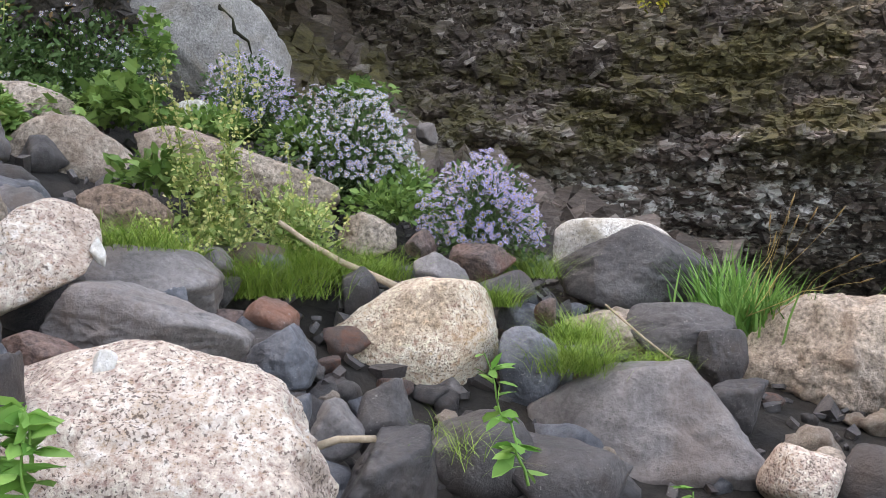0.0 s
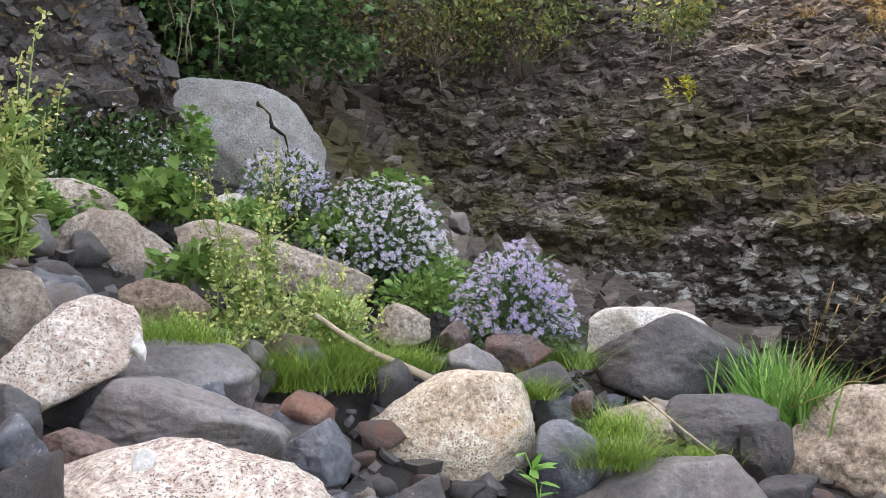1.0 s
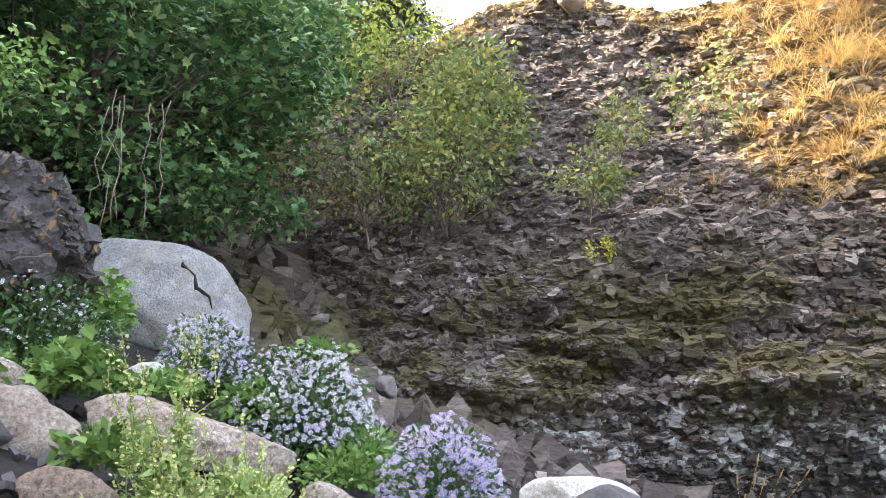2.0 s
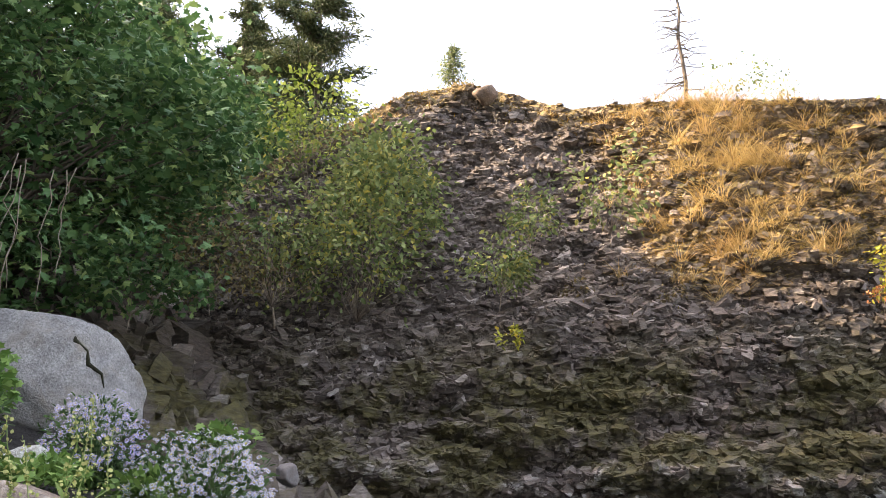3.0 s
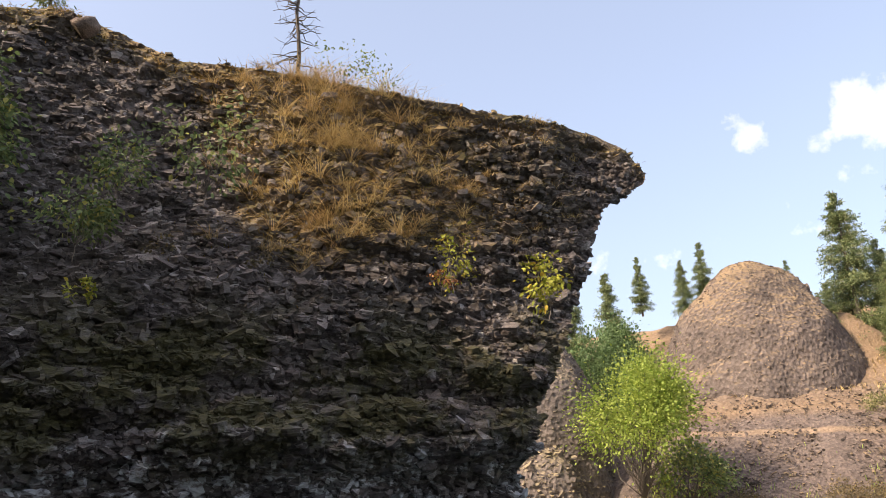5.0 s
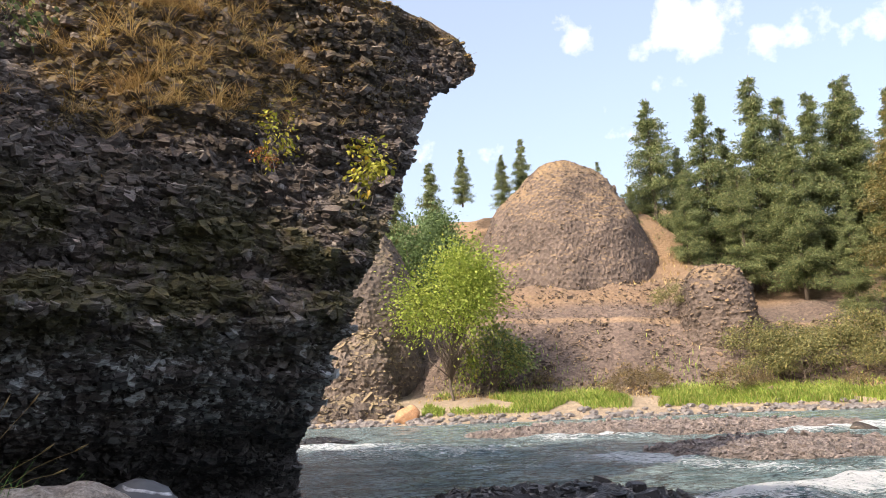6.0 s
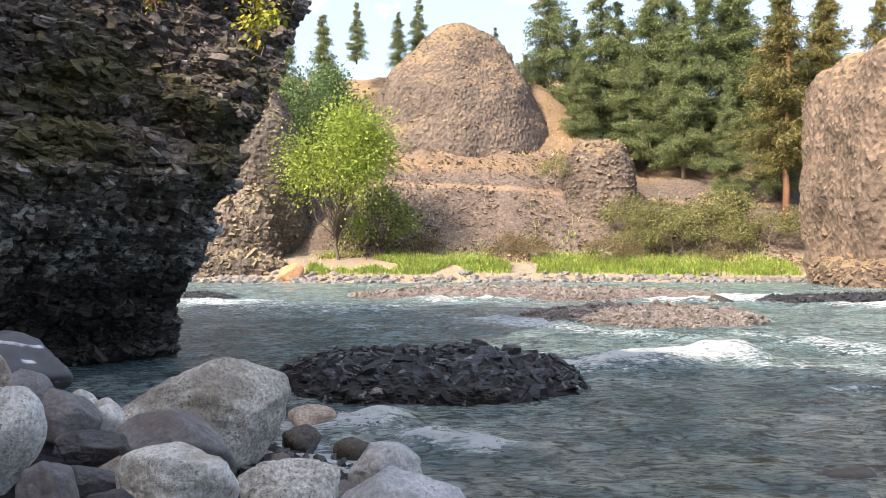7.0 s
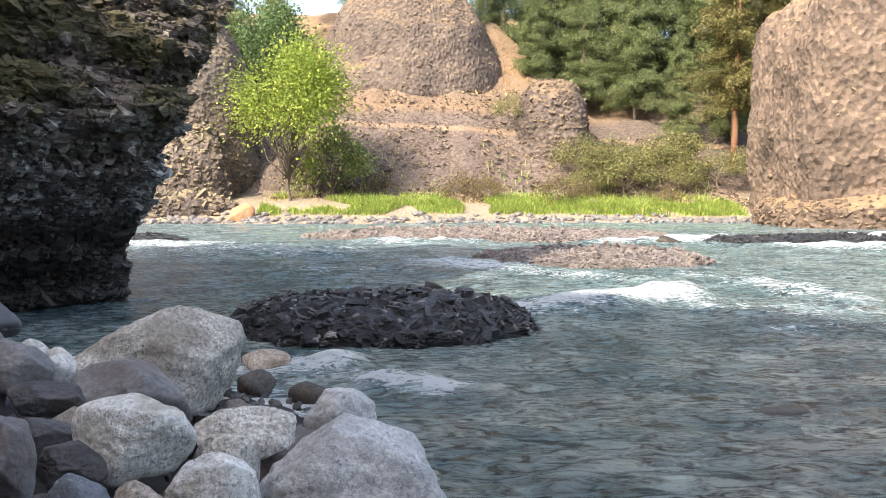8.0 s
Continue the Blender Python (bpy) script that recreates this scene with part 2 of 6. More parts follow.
def sphere_dirs(level):
    if level not in _SPHERES:
        bm = bmesh.new()
        bmesh.ops.create_icosphere(bm, subdivisions=level, radius=1.0)
        bm.verts.ensure_lookup_table()
        _SPHERES[level] = (np.array([v.co for v in bm.verts]), [[v.index for v in f.verts] for f in bm.faces])
        bm.free()
    return _SPHERES[level]


def cut_rock_mesh(name, radii, material, cuts, angular, level, seed, rough):
    """A stone worn out of flat faces: cuts are (angle, distance) of the faces seen edge-on from the front; more lie over its front and back."""
    rng = np.random.default_rng(seed)
    d, faces = sphere_dirs(level)
    n, off = [], []
    for a, o in cuts:
        w = np.array([math.cos(radians(a)), rng.uniform(-0.25, 0.1), math.sin(radians(a))])
        n.append(w)
        off.append(o)
    for _ in range(5 + int(4 * angular)):
        w = np.array([rng.normal(0, 0.75), -1.0, rng.normal(0.25, 0.55)])
        n.append(w / np.linalg.norm(w))
        off.append(rng.uniform(0.60, 0.88))
    for _ in range(3):
        w = np.array([rng.normal(0, 0.5), 1.0, rng.normal(0.1, 0.4)])
        n.append(w / np.linalg.norm(w))
        off.append(rng.uniform(0.7, 0.95))
    dots = d @ np.array(n).T
    lim = np.where(dots > 0.05, np.array(off) / np.maximum(dots, 0.05), 9.0)
    sharp = 13 + 75 * angular ** 1.5
    body = (np.abs(d) ** 3.5).sum(1) ** (-1 / 3.5)
    r = -np.log(np.exp(-sharp * np.minimum(lim, 3)).sum(1) + np.exp(-sharp * body * 1.03)) / sharp + 0.35 / sharp
    r += 0.9 * rough * vnoise(d, 1.6, seed * 3.1, 3) + 0.7 * rough * vnoise(d, 4.5, seed * 1.3, 3)
    # chipped hollows and shallow cracks
    chip = vnoise(d, 2.6, seed * 0.9, 2)
    r -= 1.1 * rough * np.clip(chip - 0.25, 0, 1) + 0.5 * rough * (1 - sstep(0.0, 0.05, np.abs(vnoise(d, 1.9, seed * 2.3, 2))))
    r += 0.3 * rough * vnoise(d, 13.0, seed * 0.7, 3)
    return mesh_from(name, d * r[:, None] * np.array(radii), faces, material, smooth=True)


def rock_mesh(name, radii, material, angular=0.0, level=4, seed=1, rough=0.05, flat_top=0.0):
    """A stone: angular 0 is a river-worn ovoid, 1 a broken block of flat faces with worn edges."""
    rng = np.random.default_rng(seed)
    d, faces = sphere_dirs(level)
    r = np.ones(len(d))
    k = 9 + int(6 * rng.random())
    n = rng.normal(size=(k, 3))
    n /= np.linalg.norm(n, axis=1)[:, None]
    off = rng.uniform(0.44, 0.84, k) if angular > 0.4 else rng.uniform(0.56, 0.90, k)
    if flat_top:
        n[0], off[0] = np.array([rng.normal(0, .12), rng.normal(0, .12), 1.0]), flat_top
    dots = d @ n.T
    lim = np.where(dots > 0.05, off / np.maximum(dots, 0.05), 9.0)
    sharp = 11 + 75 * angular ** 1.5
    cut = -np.log(np.exp(-sharp * np.minimum(lim, 3)).sum(1) + math.exp(-sharp * 1.0)) / sharp
    r = cut * 1.12
    r += 1.3 * rough * vnoise(d, 1.3, seed * 3.1, 3) + 0.6 * rough * vnoise(d, 4.0, seed * 1.3, 3)
    if level > 3:
        r += 0.22 * rough * vnoise(d, 12.0, seed * 0.7, 3)
    v = d * r[:, None]
    v /= np.abs(v).max(axis=0)[None, :]
    return mesh_from(name, v * np.array(radii), faces, material, smooth=True)


def boulder(name, label, at, radii, material, angular=0.0, yaw=0.0, tilt=0.0, seed=1, level=4, rough=0.05, flat_top=0.0, group="bank boulders", cuts=()):
    me = cut_rock_mesh(name, radii, material, cuts, angular, max(level, 5), seed, rough) if cuts else rock_mesh(name, radii, material, angular, level, seed, rough, flat_top)
    ob = new(name, me)
    ob.matrix_world = pose(*at, 0, tilt, yaw)
    return tagged(ob, label, "boulder" if max(radii) > 0.25 else "rock", group)


# leaf outlines in the leaf's own plane, stem at the origin, tip along +y
OVAL = np.array([(0, 0, 0), (0.28, 0.35, 0.05), (0.2, 0.75, 0.02), (0, 1, -0.06), (-0.2, 0.75, 0.02), (-0.28, 0.35, 0.05)])
LOBED = np.array([(0, 0, 0), (0.5, 0.1, -0.05), (0.36, 0.4, 0.04), (0.52, 0.72, -0.04), (0.18, 0.68, 0.03), (0, 1.05, -0.08),
                  (-0.18, 0.68, 0.03), (-0.52, 0.72, -0.04), (-0.36, 0.4, 0.04), (-0.5, 0.1, -0.05)])
NEEDLE = np.array([(-0.10, 0, 0), (0.10, 0, 0), (0.16, 0.55, 0.02), (0, 1, -0.08), (-0.16, 0.55, 0.02)])


def leaves(name, pts, out, size, shape, material, rng, droop=0.3, spread=0.7):
    """One mesh of leaves at pts. out: the way each leaf points, roughly."""
    n = len(pts)
    y = out + rng.normal(0, spread, (n, 3))
    y[:, 2] -= droop
    y /= np.linalg.norm(y, axis=1)[:, None] + 1e-9
    up = rng.normal(0, 0.6, (n, 3)) + np.array([0, 0, 1.0])
    x = np.cross(y, up)
    x /= np.linalg.norm(x, axis=1)[:, None] + 1e-9
    z = np.cross(x, y)
    s = size * rng.uniform(0.6, 1.25, n)
    k = len(shape)
    v = (pts[:, None, :] + s[:, None, None] * (shape[None, :, 0:1] * x[:, None, :] + shape[None, :, 1:2] * y[:, None, :] + shape[None, :, 2:3] * z[:, None, :]))
    f = np.arange(n * k).reshape(n, k)
    return mesh_from(name, v.reshape(-1, 3), f, material)


def tube_verts(points, radii, sides=6):
    """A tapered tube along points."""
    p = np.array(points, float)
    verts, faces = [], []
    t = np.gradient(p, axis=0)
    t /= np.linalg.norm(t, axis=1)[:, None] + 1e-9
    for i, (c, d) in enumerate(zip(p, t)):
        a = np.cross(d, (0.31, 0.9, 0.2))
        a /= np.linalg.norm(a) + 1e-9
        b = np.cross(d, a)
        for j in range(sides):
            w = 2 * math.pi * j / sides
            verts.append(c + radii[i] * (math.cos(w) * a + math.sin(w) * b))
    for i in range(len(p) - 1):
        for j in range(sides):
            k = (j + 1) % sides
            faces.append([i * sides + j, i * sides + k, (i + 1) * sides + k, (i + 1) * sides + j])
    faces.append(list(range(sides))[::-1])
    faces.append([(len(p) - 1) * sides + j for j in range(sides)])
    return verts, faces


def tubes(name, paths, material, sides=5):
    """Several tubes in one mesh. paths: (points, radii)."""
    V, F = [], []
    for pts, rad in paths:
        v, f = tube_verts(pts, rad, sides)
        o = len(V)
        V += v
        F += [[o + i for i in q] for q in f]
    return mesh_from(name, [tuple(q) for q in V], F, material, smooth=True)


def bent(a, b, rng, wobble=0.05, n=6, sag=0.0):
    a, b = np.array(a, float), np.array(b, float)
    t = np.linspace(0, 1, n)[:, None]
    L = np.linalg.norm(b - a)
    w = rng.normal(0, wobble * L, (n, 3)) * (t * (1 - t) * 3 + 0.15 * t)
    p = a + (b - a) * t + w
    p[0] = a
    p[:, 2] -= sag * L * (t[:, 0] * (1 - t[:, 0])) * 4
    return p


def blades(name, bases, height, width, material, rng, lean=0.35, bend=0.5):
    """Grass: curved three-segment blades in one mesh."""
    n = len(bases)
    az = rng.uniform(0, 2 * math.pi, n)
    d = np.stack([np.cos(az), np.sin(az), np.zeros(n)], 1)
    side = np.stack([-np.sin(az), np.cos(az), np.zeros(n)], 1)
    h = height * rng.uniform(0.55, 1.2, n)
    l = lean * rng.uniform(0.2, 1.3, n)
    bd = bend * rng.uniform(0.3, 1.4, n)
    V = []
    for t, w in ((0, 1), (0.4, 0.9), (0.75, 0.55), (1.0, 0.08)):
        c = bases + d * (h * (l * t + bd * t * t * 0.6))[:, None]
        c[:, 2] += h * (t - 0.38 * bd * t * t)
        V.append(c - side * (width * w / 2))
        V.append(c + side * (width * w / 2))
    v = np.stack(V, 1).reshape(-1, 3)
    o = (np.arange(n) * 8)[:, None]
    f = np.concatenate([o + np.array([[0, 1, 3, 2]]), o + np.array([[2, 3, 5, 4]]), o + np.array([[4, 5, 7, 6]])])
    return mesh_from(name, v, f, material)


def flowers(name, pts, facing, size, material, rng, petals=9):
    """Daisies: narrow petals round an eye, in one mesh (the eyes come apart)."""
    n = len(pts)
    z = facing + rng.normal(0, 0.35, (n, 3))
    z /= np.linalg.norm(z, axis=1)[:, None]
    x = np.cross(z, rng.normal(size=(n, 3)))
    x /= np.linalg.norm(x, axis=1)[:, None]
    y = np.cross(z, x)
    s = size * rng.uniform(0.7, 1.15, n)
    V, E = [], []
    for j in range(petals):
        a = 2 * math.pi * j / petals
        for r, da, up in ((0.12, 0, 0.0), (0.36, -0.24, 0.04), (0.5, 0.0, -0.02), (0.36, 0.24, 0.04)):
            V.append(pts + s[:, None] * (r * math.cos(a + da) * x + r * math.sin(a + da) * y + up * z))
    v = np.stack(V, 1).reshape(-1, 3)
    f = (np.arange(n * petals * 4)).reshape(-1, 4)
    me = mesh_from(name, v, f, material)
    for j in range(6):
        a = 2 * math.pi * j / 6
        E.append(pts + s[:, None] * (0.13 * math.cos(a) * x + 0.13 * math.sin(a) * y + 0.05 * z))
    eye = mesh_from(name + "_eye", np.stack(E, 1).reshape(-1, 3), np.arange(n * 6).reshape(n, 6), L_EYE)
    return me, eye


def lump_points(n, radii, rng, shell=0.35, seed=0.0, low=-0.2):
    """Points in the outer part of an uneven mound."""
    d = rng.normal(size=(n * 2, 3))
    d /= np.linalg.norm(d, axis=1)[:, None]
    d = d[d[:, 2] > low][:n]
    r = 1 - shell * rng.random(len(d)) ** 1.5
    r *= 1 + 0.22 * vnoise(d, 2.0, seed, 2)
    return d * r[:, None] * np.array(radii), d


def shard_template(rng):
    """A broken plate: five-sided, thicker at the root."""
    a = np.sort(rng.uniform(0, 2 * math.pi, 5)) * 0.5 + np.linspace(0, 2 * math.pi, 5, endpoint=False) * 0.5
    r = rng.uniform(0.75, 1.1, 5)
    top = np.stack([np.cos(a) * r, np.sin(a) * r, np.full(5, 0.5)], 1)
    bot = np.stack([np.cos(a) * r * 0.85, np.sin(a) * r * 0.85, np.full(5, -0.5)], 1)
    top[:, 2] += rng.normal(0, 0.2, 5)
    faces = [[0, 1, 2, 3, 4], [9, 8, 7, 6, 5]] + [[i, 5 + i, 5 + (i + 1) % 5, (i + 1) % 5] for i in range(5)]
    return np.concatenate([top, bot]), faces


def shard_axes(out, rng, tilt, jitter):
    """Axes of plates that stick out of a face; tilt 0 lays them level, larger turns them to the face."""
    n = len(out)
    nrm = out * tilt + np.array([0, 0, 0.9]) + rng.normal(0, jitter, (n, 3))
    nrm /= np.linalg.norm(nrm, axis=1)[:, None]
    x = np.cross(nrm, out) + rng.normal(0, 0.5 + 0.4 * jitter, (n, 3))
    x -= nrm * (x * nrm).sum(1)[:, None]
    x /= np.linalg.norm(x, axis=1)[:, None]
    return x, np.cross(nrm, x), nrm


SHARDS = [shard_template(np.random.default_rng(40 + i)) for i in range(8)]


def shards(name, base, out, size, thick, material, rng, tilt=0.3, jitter=0.3):
    """Joined broken plates at base, in one mesh."""
    n = len(base)
    x, y, nrm = shard_axes(out, rng, tilt, jitter)
    tv = np.stack([t[0] for t in SHARDS])[rng.integers(0, 8, n)]
    W = base[:, None, :] + size[:, None, None] * (tv[..., 0:1] * x[:, None, :] * 1.55 + tv[..., 1:2] * y[:, None, :]) + thick[:, None, None] * tv[..., 2:3] * nrm[:, None, :]
    o = (np.arange(n) * 10)[:, None, None]
    faces = (o + np.array(SHARDS[0][1][:2])[None]).reshape(-1, 5).tolist() + (o + np.array(SHARDS[0][1][2:])[None]).reshape(-1, 4).tolist()
    return mesh_from(name, W.reshape(-1, 3), faces, material)


# ---- ground ----
def ground_z(x, y):
    """Height of the land and the river bed, water level at 0."""
    x, y = np.asarray(x, float), np.asarray(y, float)
    dn = -0.85 * (x - 0.3) - 0.52 * (y - 3.5) - 0.75 * np.clip(y - 8.5, 0, 6) * sstep(-10, -7, x)
    near = np.where(dn > 0, 0.23 * dn + 0.012 * np.minimum(dn, 14) ** 2, 0.22 * dn)
    near = np.minimum(near, 5.2) + np.clip((-10.8 - x) * 0.55, 0, 2.6) * sstep(0.5, 4, y) * sstep(16, 8, y)
    near = near + 0.26 * np.exp(-((x + 2.2) ** 2 / 5 + (y - 5.6) ** 2 / 7))
    near = near - 0.42 * np.exp(-((x + 2.7) ** 2 / 1.6 + (y - 1.3) ** 2 / 3.0)) * (dn > 0)
    # unseen ridge behind the camera, added to keep the sun off the near bank
    q = 0.50 * x + 0.87 * y
    near = near + 24.3 * sstep(-9, -25, q) * sstep(18, 4, y)
    df = y - (57.5 + 0.07 * x + 0.8 * np.sin(x * 0.21))
    scree = np.interp(df, [-60, -8, 0, 3, 8, 19, 34, 46, 1500], [-6, -0.9, 0, 1.2, 1.9, 11.3, 14.5, 24, 32])
    wood = np.interp(df, [-60, -8, 0, 3, 8, 15, 33, 46, 1500], [-6, -0.9, 0, 0.9, 1.7, 4.5, 12, 19, 32])
    mixer = sstep(9, 16, x)
    far = scree * (1 - mixer) + wood * mixer
    far = far + 6.5 * np.exp(-((x - 4.5) / 5.0) ** 2) * sstep(80, 89, y) * sstep(101, 91, y)   # grassy ridge behind the dome
    bed = np.maximum(near, far)
    return np.maximum(bed, -1.2)


def ground_mat():
    m, nt, b = node_mat("stony_ground")
    p = coords(nt, True)
    big = tex(nt, "ShaderNodeTexNoise", 0.12, p, Detail=6.0, Roughness=0.6)
    vor = tex(nt, "ShaderNodeTexVoronoi", 4.5, p)
    fine = tex(nt, "ShaderNodeTexNoise", 3.0, p, Detail=9.0, Roughness=0.75)
    sep = nt.nodes.new("ShaderNodeSeparateXYZ")
    nt.links.new(p, sep.inputs[0])
    c = mix(nt, 0.8, (0.20, 0.15, 0.125), ramp(nt, vor.outputs["Color"], [(0.1, (0.065, 0.049, 0.042)), (0.9, (0.19, 0.142, 0.118))]))
    # bare orange earth below the dome, a worn trail across the scree, dry grass higher up
    wav = math_node(nt, "ADD", math_node(nt, "MULTIPLY", sep.outputs[2], 0.04), math_node(nt, "MULTIPLY", math_node(nt, "SUBTRACT", big.outputs["Fac"], 0.5), 0.10))
    earth = ramp(nt, wav, [(0.36, grey(0)), (0.40, grey(0.6)), (0.45, grey(0.35)), (0.56, grey(0.75))])
    trail = ramp(nt, math_node(nt, "ADD", wav, math_node(nt, "MULTIPLY", sep.outputs[0], 0.0018)), [(0.300, grey(0)), (0.306, grey(0.8)), (0.318, grey(0.8)), (0.324, grey(0))])
    c = mix(nt, earth, c, (0.30, 0.195, 0.11))
    c = mix(nt, trail, c, (0.30, 0.21, 0.14))
    # camera's bank painted near-black for shade between boulders, pale sand along the far shore
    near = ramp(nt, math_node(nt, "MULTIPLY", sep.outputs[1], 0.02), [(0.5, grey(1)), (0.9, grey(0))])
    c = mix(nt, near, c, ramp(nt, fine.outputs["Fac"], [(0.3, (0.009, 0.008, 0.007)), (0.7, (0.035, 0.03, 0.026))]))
    shore = math_node(nt, "SUBTRACT", 1.0, ramp(nt, math_node(nt, "MULTIPLY", sep.outputs[2], 0.25), [(0.40, grey(0)), (0.60, grey(1))]))
    far = math_node(nt, "SUBTRACT", 1.0, near)
    c = mix(nt, math_node(nt, "MULTIPLY", math_node(nt, "MULTIPLY", shore, far), 0.8), c, (0.36, 0.29, 0.21))
    c = mix(nt, 0.4, c, ramp(nt, fine.outputs["Fac"], [(0.3, grey(0.2)), (0.7, grey(0.8))]), "OVERLAY")
    nt.links.new(c, b.inputs["Base Color"])
    b.inputs["Roughness"].default_value = 0.95
    bump(nt, b, mix(nt, 0.5, vor.outputs["Distance"], fine.outputs["Fac"]), 1.0, 0.18)
    return m


def warped(lo, hi, n, mid, soft):
    """Coordinates from lo to hi that lie dense round mid."""
    a, b = math.asinh((lo - mid) / soft), math.asinh((hi - mid) / soft)
    return mid + soft * np.sinh(np.linspace(a, b, n))


def make_ground():
    xs = np.unique(np.concatenate([warped(-1800, 1800, 240, -3, 6)]))
    ys = np.unique(np.concatenate([warped(-1500, 2500, 200, 3, 6), np.linspace(54, 110, 90)]))
    X, Y = np.meshgrid(xs, ys)
    Z = ground_z(X, Y)
    p = np.stack([X.ravel(), Y.ravel(), Z.ravel()], 1)
    flat = p * np.array([1, 1, 0])
    amp = 0.10 + 0.5 * sstep(60, 75, p[:, 1])
    p[:, 2] += amp * vnoise(flat, 0.35, 3.0, 4) + 0.04 * vnoise(flat, 2.2, 8.0, 3)
    nx = len(xs)
    i = np.arange(len(p)).reshape(len(ys), nx)
    f = np.stack([i[:-1, :-1], i[:-1, 1:], i[1:, 1:], i[1:, :-1]], -1).reshape(-1, 4)
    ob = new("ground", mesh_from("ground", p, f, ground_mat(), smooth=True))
    tagged(ob, "stony river banks and dry scree slopes", "ground", kind="structure")


make_ground()


# ---- river ----
def water_mat():
    m, nt, b = node_mat("river_water")
    p = coords(nt, True)
    sep = nt.nodes.new("ShaderNodeSeparateXYZ")
    nt.links.new(p, sep.inputs[0])
    att = nt.nodes.new("ShaderNodeAttribute")
    att.attribute_name = "foam"
    stretched = nt.nodes.new("ShaderNodeMapping")
    stretched.inputs["Scale"].default_value = (0.75, 1.5, 1.0)
    stretched.inputs["Rotation"].default_value = (0, 0, radians(-8))
    nt.links.new(p, stretched.inputs["Vector"])
    lace = tex(nt, "ShaderNodeTexNoise", 4.6, stretched.outputs[0], Detail=10.0, Roughness=0.78, Distortion=1.6)
    # the bed shows through the shallows as green-brown cobbles
    bed = tex(nt, "ShaderNodeTexVoronoi", 1.7, p)
    mott = tex(nt, "ShaderNodeTexNoise", 0.7, p, Detail=4.0)
    shallow = ramp(nt, math_node(nt, "MULTIPLY", sep.outputs[1], 0.04), [(0.28, grey(1)), (0.62, grey(0))])
    cob = ramp(nt, bed.outputs["Color"], [(0.1, (0.17, 0.205, 0.20)), (0.9, (0.54, 0.56, 0.50))])
    deep = ramp(nt, mott.outputs["Fac"], [(0.35, (0.10, 0.165, 0.18)), (0.65, (0.25, 0.335, 0.345))])
    c = mix(nt, math_node(nt, "MULTIPLY", shallow, ramp(nt, mott.outputs["Fac"], [(0.40, grey(0.15)), (0.62, grey(0.9))])), deep, cob)
    # light crests and dark troughs of the ripples, painted into the water colour
    ripple_shading = tex(nt, "ShaderNodeTexNoise", 5.0, stretched.outputs[0], Detail=8.0, Roughness=0.66, Distortion=1.2)
    c = mix(nt, 0.8, c, ramp(nt, ripple_shading.outputs["Fac"], [(0.38, grey(0.06)), (0.58, grey(0.94))]), "OVERLAY")
    s = math_node(nt, "ADD", ramp(nt, lace.outputs["Fac"], [(0.30, grey(0.05)), (0.70, grey(0.95))]), math_node(nt, "MULTIPLY", att.outputs["Fac"], 0.68))
    white = ramp(nt, s, [(0.84, grey(0)), (1.03, grey(1))])
    churn = ramp(nt, s, [(0.80, grey(0)), (1.05, grey(0.5))])
    c = mix(nt, churn, c, (0.25, 0.40, 0.43))
    c = mix(nt, white, c, (0.86, 0.90, 0.92))
    nt.links.new(c, b.inputs["Base Color"])
    nt.links.new(ramp(nt, white, [(0.0, grey(0.10)), (1.0, grey(0.6))]), b.inputs["Roughness"])
    b.inputs["IOR"].default_value = 1.33
    rip = tex(nt, "ShaderNodeTexNoise", 5.0, stretched.outputs[0], Detail=8.0, Roughness=0.66, Distortion=1.2)
    rip2 = tex(nt, "ShaderNodeTexNoise", 0.8, stretched.outputs[0], Detail=3.0)
    bump(nt, b, mix(nt, 0.5, rip.outputs["Fac"], rip2.outputs["Fac"]), 1.0, 0.75)
    return m


def streak(x, y, x0, y0, x1, y1, w):
    """1 along a line of churned water, falling to 0 beside it."""
    dx, dy = x1 - x0, y1 - y0
    t = np.clip(((x - x0) * dx + (y - y0) * dy) / (dx * dx + dy * dy), 0, 1)
    d = np.hypot(x - x0 - t * dx, (y - y0 - t * dy) * 0.8)
    return np.clip(1.15 - 0.5 * d / w, 0, 1)


